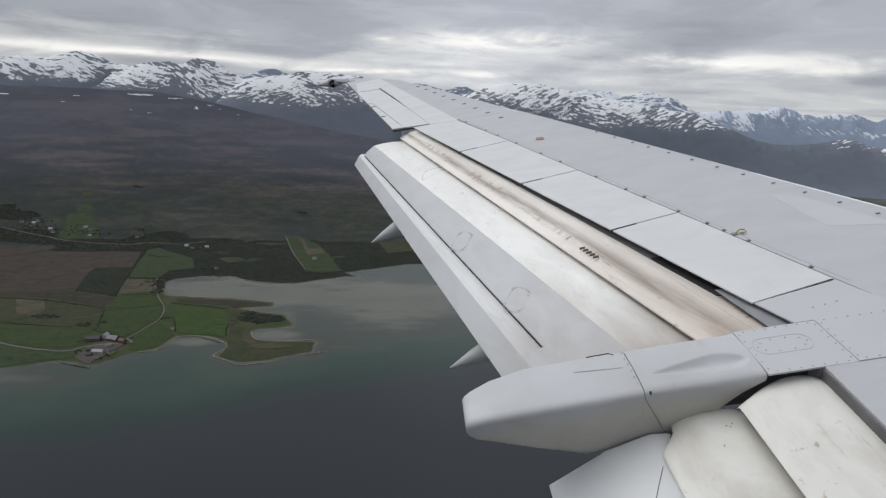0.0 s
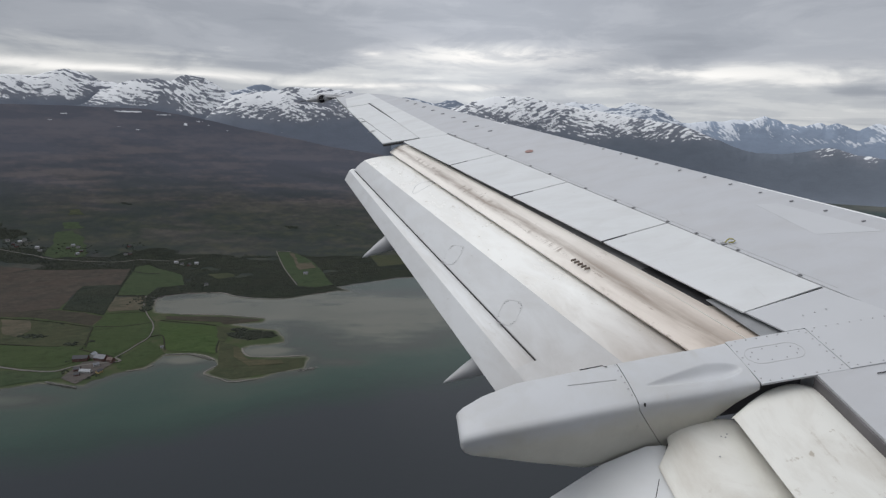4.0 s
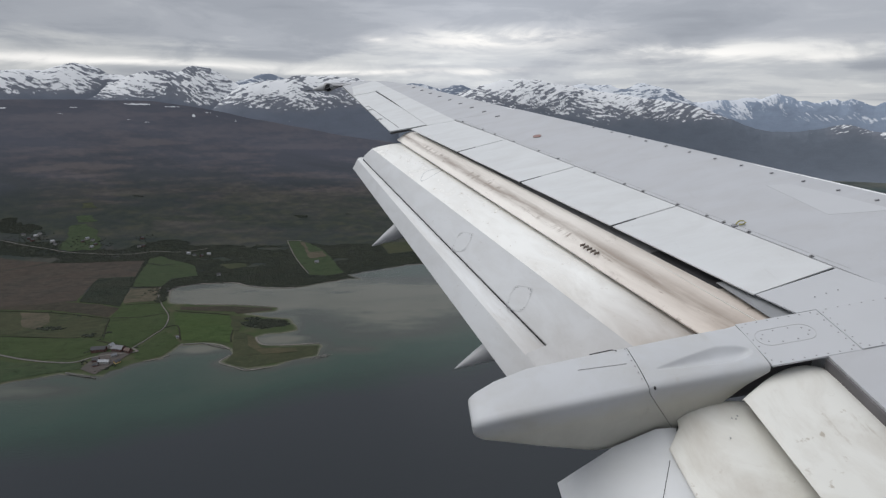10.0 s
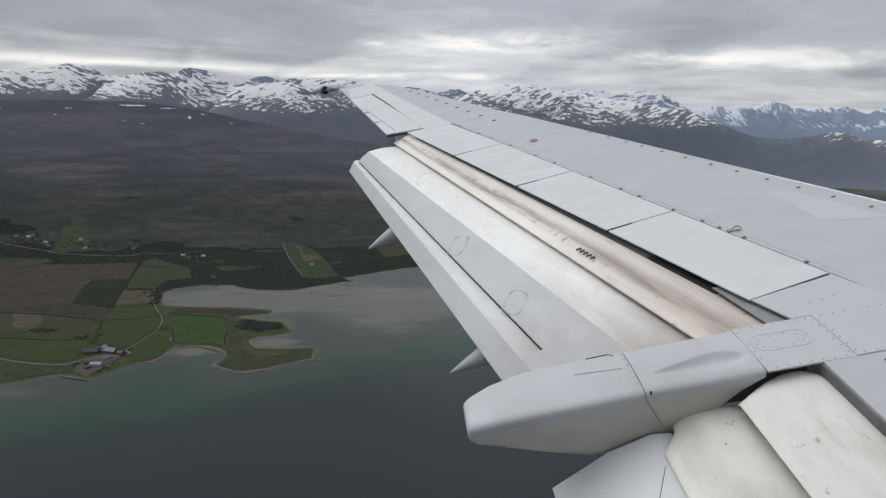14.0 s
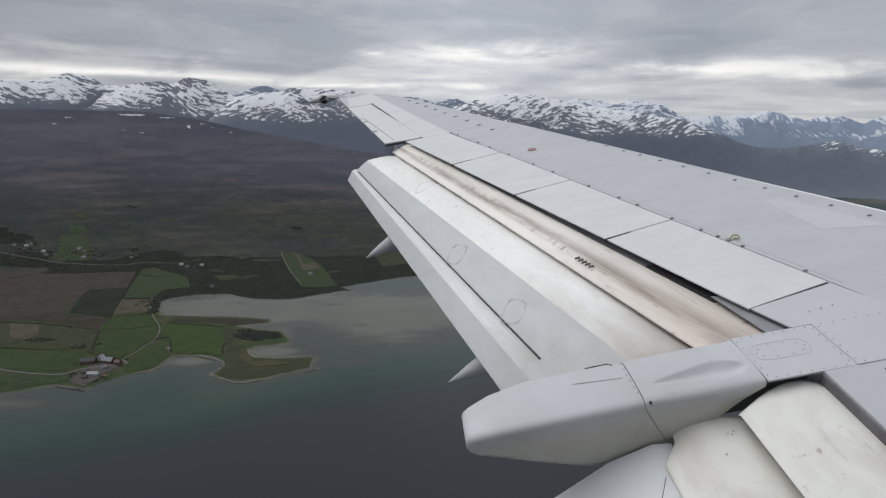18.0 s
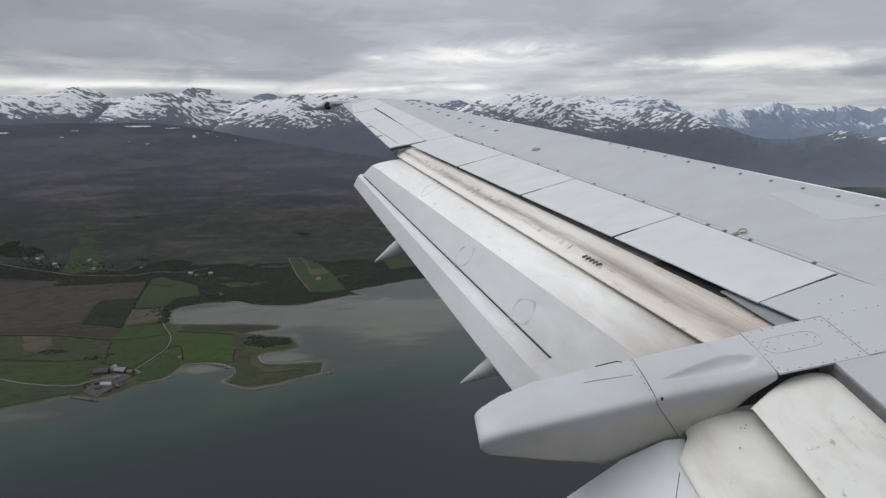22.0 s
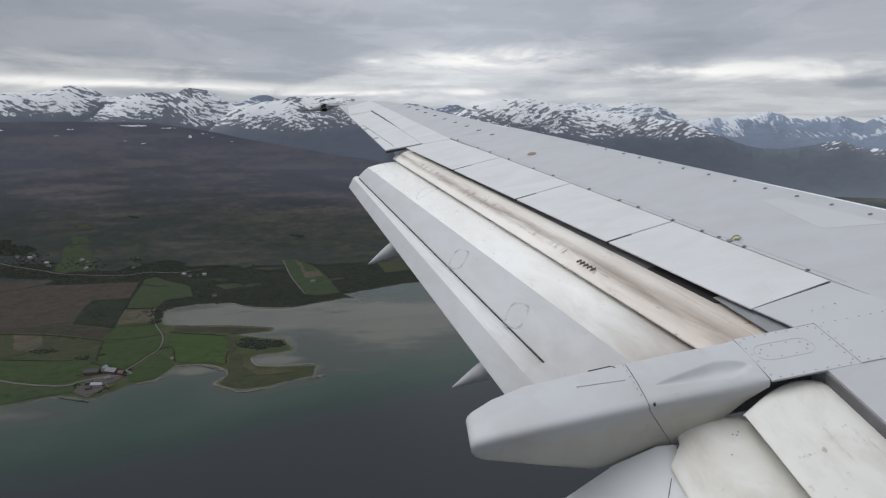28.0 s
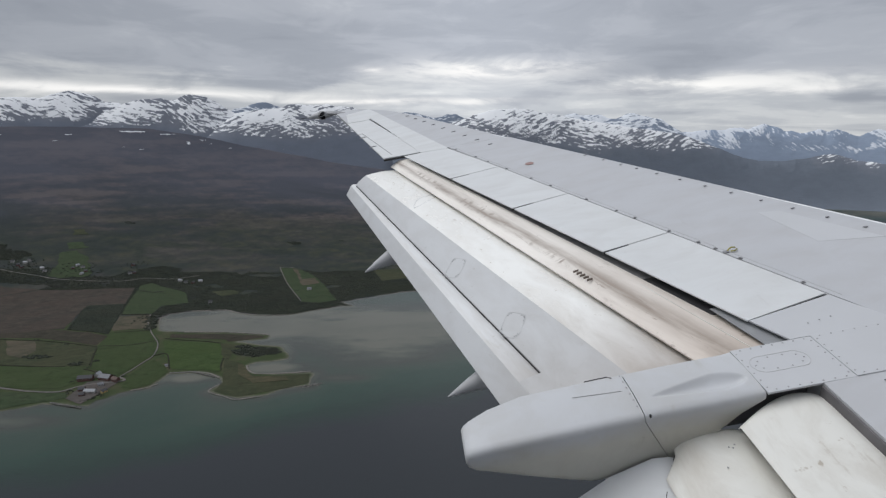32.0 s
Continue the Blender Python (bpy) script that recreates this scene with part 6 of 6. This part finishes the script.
def clump_arrays(rng, n):
    """Ragged crowns: rings of uneven radius with a leaning top."""
    base = []
    sides = 5
    for i in range(n):
        v = []
        for lev, (zz, rr) in enumerate(((0.0, 0.55), (0.42, 1.0))):
            for k in range(sides):
                t = 2 * math.pi * (k + 0.5 * lev) / sides
                r = rr * rng.uniform(0.65, 1.25)
                v.append((r * math.cos(t), r * math.sin(t), zz + rng.uniform(-0.1, 0.1)))
        v.append((rng.uniform(-0.25, 0.25), rng.uniform(-0.25, 0.25), 1.0 + rng.uniform(-0.05, 0.15)))
        base.append(np.array(v))
    faces = []
    for k in range(sides):
        q, w = k, (k + 1) % sides
        faces += [(q, w, w + sides), (q, w + sides, q + sides), (sides + q, sides + w, 2 * sides)]
    return base, np.array(faces)


def woodland(name, label, xs, ys, size, seed, broad=1.0, flat=1.0):
    rng = np.random.default_rng(seed)
    shapes, faces = clump_arrays(rng, 12)
    zs = height(xs, ys)
    keep = zs > 0.3
    xs, ys, zs = xs[keep], ys[keep], zs[keep]
    pick = rng.integers(0, 12, len(xs))
    h = size * rng.uniform(0.55, 1.25, len(xs))
    w = h * broad * rng.uniform(0.4, 0.75, len(xs))
    verts = np.stack(shapes)[pick] * np.stack([w, w, h * flat], 1)[:, None, :] + np.stack([xs, ys, zs - 0.3], 1)[:, None, :]
    nv = verts.shape[1]
    tris = (faces[None] + (np.arange(len(xs)) * nv)[:, None, None]).reshape(-1, 3)
    me = bpy.data.meshes.new(name)
    me.vertices.add(len(xs) * nv)
    me.vertices.foreach_set("co", verts.astype(np.float32).ravel())
    me.loops.add(tris.size)
    me.loops.foreach_set("vertex_index", tris.ravel().astype(np.int32))
    me.polygons.add(len(tris))
    me.polygons.foreach_set("loop_start", np.arange(0, tris.size, 3, dtype=np.int32))
    me.polygons.foreach_set("use_smooth", np.ones(len(tris), bool))
    me.update(calc_edges=True)
    me.materials.append(M_LEAF)
    return tagged(new(name, me), label, "woods", kind="stuff")


def scatter(rng, n, x0, x1, y0, y1):
    xs, ys = rng.uniform(x0, x1, n), rng.uniform(y0, y1, n)
    return xs, ys


def inside(outline, x, y):
    hit = np.zeros(np.shape(x), bool)
    for (ax, ay), (bx, by) in zip(outline, outline[1:] + outline[:1]):
        if ay != by:
            hit ^= ((ay > y) != (by > y)) & (x < ax + (y - ay) / (by - ay) * (bx - ax))
    return hit


def in_clearing(x, y):
    """Open ground that the woods leave free."""
    free = inside(COTTAGE_CLEARING, x, y) | inside(VILLAGE_CLEARING, x, y) | inside(BAY_MEADOW, x, y) | inside(((-610, 1514), (-548, 1530), (-523, 1482), (-561, 1454)), x, y) | inside(((-164, 1773), (-47, 1792), (-26, 1652), (-128, 1619)), x, y) | inside(HEATH, x, y)
    return free | ((x < -620) & (y < 1300)) | ((x < -1100) & (y < 1560))


def build_woods():
    rng = np.random.default_rng(5)
    xs, ys = scatter(rng, 300000, -2000, 600, 1290, 2200)
    s = inland(xs, ys)
    p = wood_cover(xs, ys, s)
    keep = (rng.random(len(xs)) < p) & (p > 0.55) & (s > 4) & (fbm2(xs, ys * 1.6, 170, 4, 77) > 0.25 + 0.55 * smooth(1620, 1900, ys)) & ~in_clearing(xs, ys)
    woodland("woods", "dark mixed birch and spruce woods", xs[keep], ys[keep], 3.0, 1, 1.45, 0.6)
    xs, ys = scatter(rng, 26000, -900, -230, 900, 1290)
    s = inland(xs, ys)
    p = wood_cover(xs, ys, s)
    keep = (rng.random(len(xs)) < p) & (s > 3) & ((xs > -700) | (ys < 1150))
    woodland("copse", "dark copse of birch and juniper on the headland", xs[keep], ys[keep], 3.0, 2, 1.5, 0.8)
    xs, ys = scatter(rng, 16000, -900, -690, 1140, 1400)
    keep = inside(PLANTATION, xs, ys)
    woodland("plantation_trees", "close rows of young dark spruce", xs[keep], ys[keep], 2.2, 4, 1.1, 0.8)
    # garden trees round the village houses
    spots = np.array([p for p, _ in VILLAGE], float)[rng.integers(0, len(VILLAGE), 420)]
    gx, gy = spots[:, 0] + rng.normal(0, 24, 420), spots[:, 1] + rng.normal(0, 20, 420)
    clear = np.min(np.hypot(gx[:, None] - np.array([p for p, _ in VILLAGE])[None, :, 0], gy[:, None] - np.array([p for p, _ in VILLAGE])[None, :, 1]), 1) > 8
    woodland("garden_trees", "garden trees and bushes round the village houses", gx[clear], gy[clear], 3.4, 7, 1.3, 0.9)
    # shoreline scrub and hedges between the fields
    hx, hy = [], []
    for (ax, ay), (bx, by), n in (((-1000, 1132), (-835, 1117), 30), ((-835, 1117), (-676, 1072), 40), ((-674, 1070), (-622, 960), 16), ((-680, 1300), (-630, 1190), 90), ((-848, 1580), (-799, 1429), 40), ((-799, 1429), (-752, 1303), 50), ((-853, 1560), (-1100, 1520), 40),
                                  ((-826, 1535), (-778, 1508), 70), ((-778, 1508), (-746, 1517), 70), ((-548, 918), (-532, 925), 8), ((-560, 830), (-535, 856), 22), ((-592, 862), (-610, 868), 14), ((-620, 905), (-605, 915), 12)):
        f = rng.random(n)
        hx.append(ax + (bx - ax) * f + rng.normal(0, 3, n))
        hy.append(ay + (by - ay) * f + rng.normal(0, 3, n))
    woodland("hedgerow", "ragged hedgerow scrub between fields", np.concatenate(hx), np.concatenate(hy), 2.1, 3, 1.6, 0.8)


build_woods()
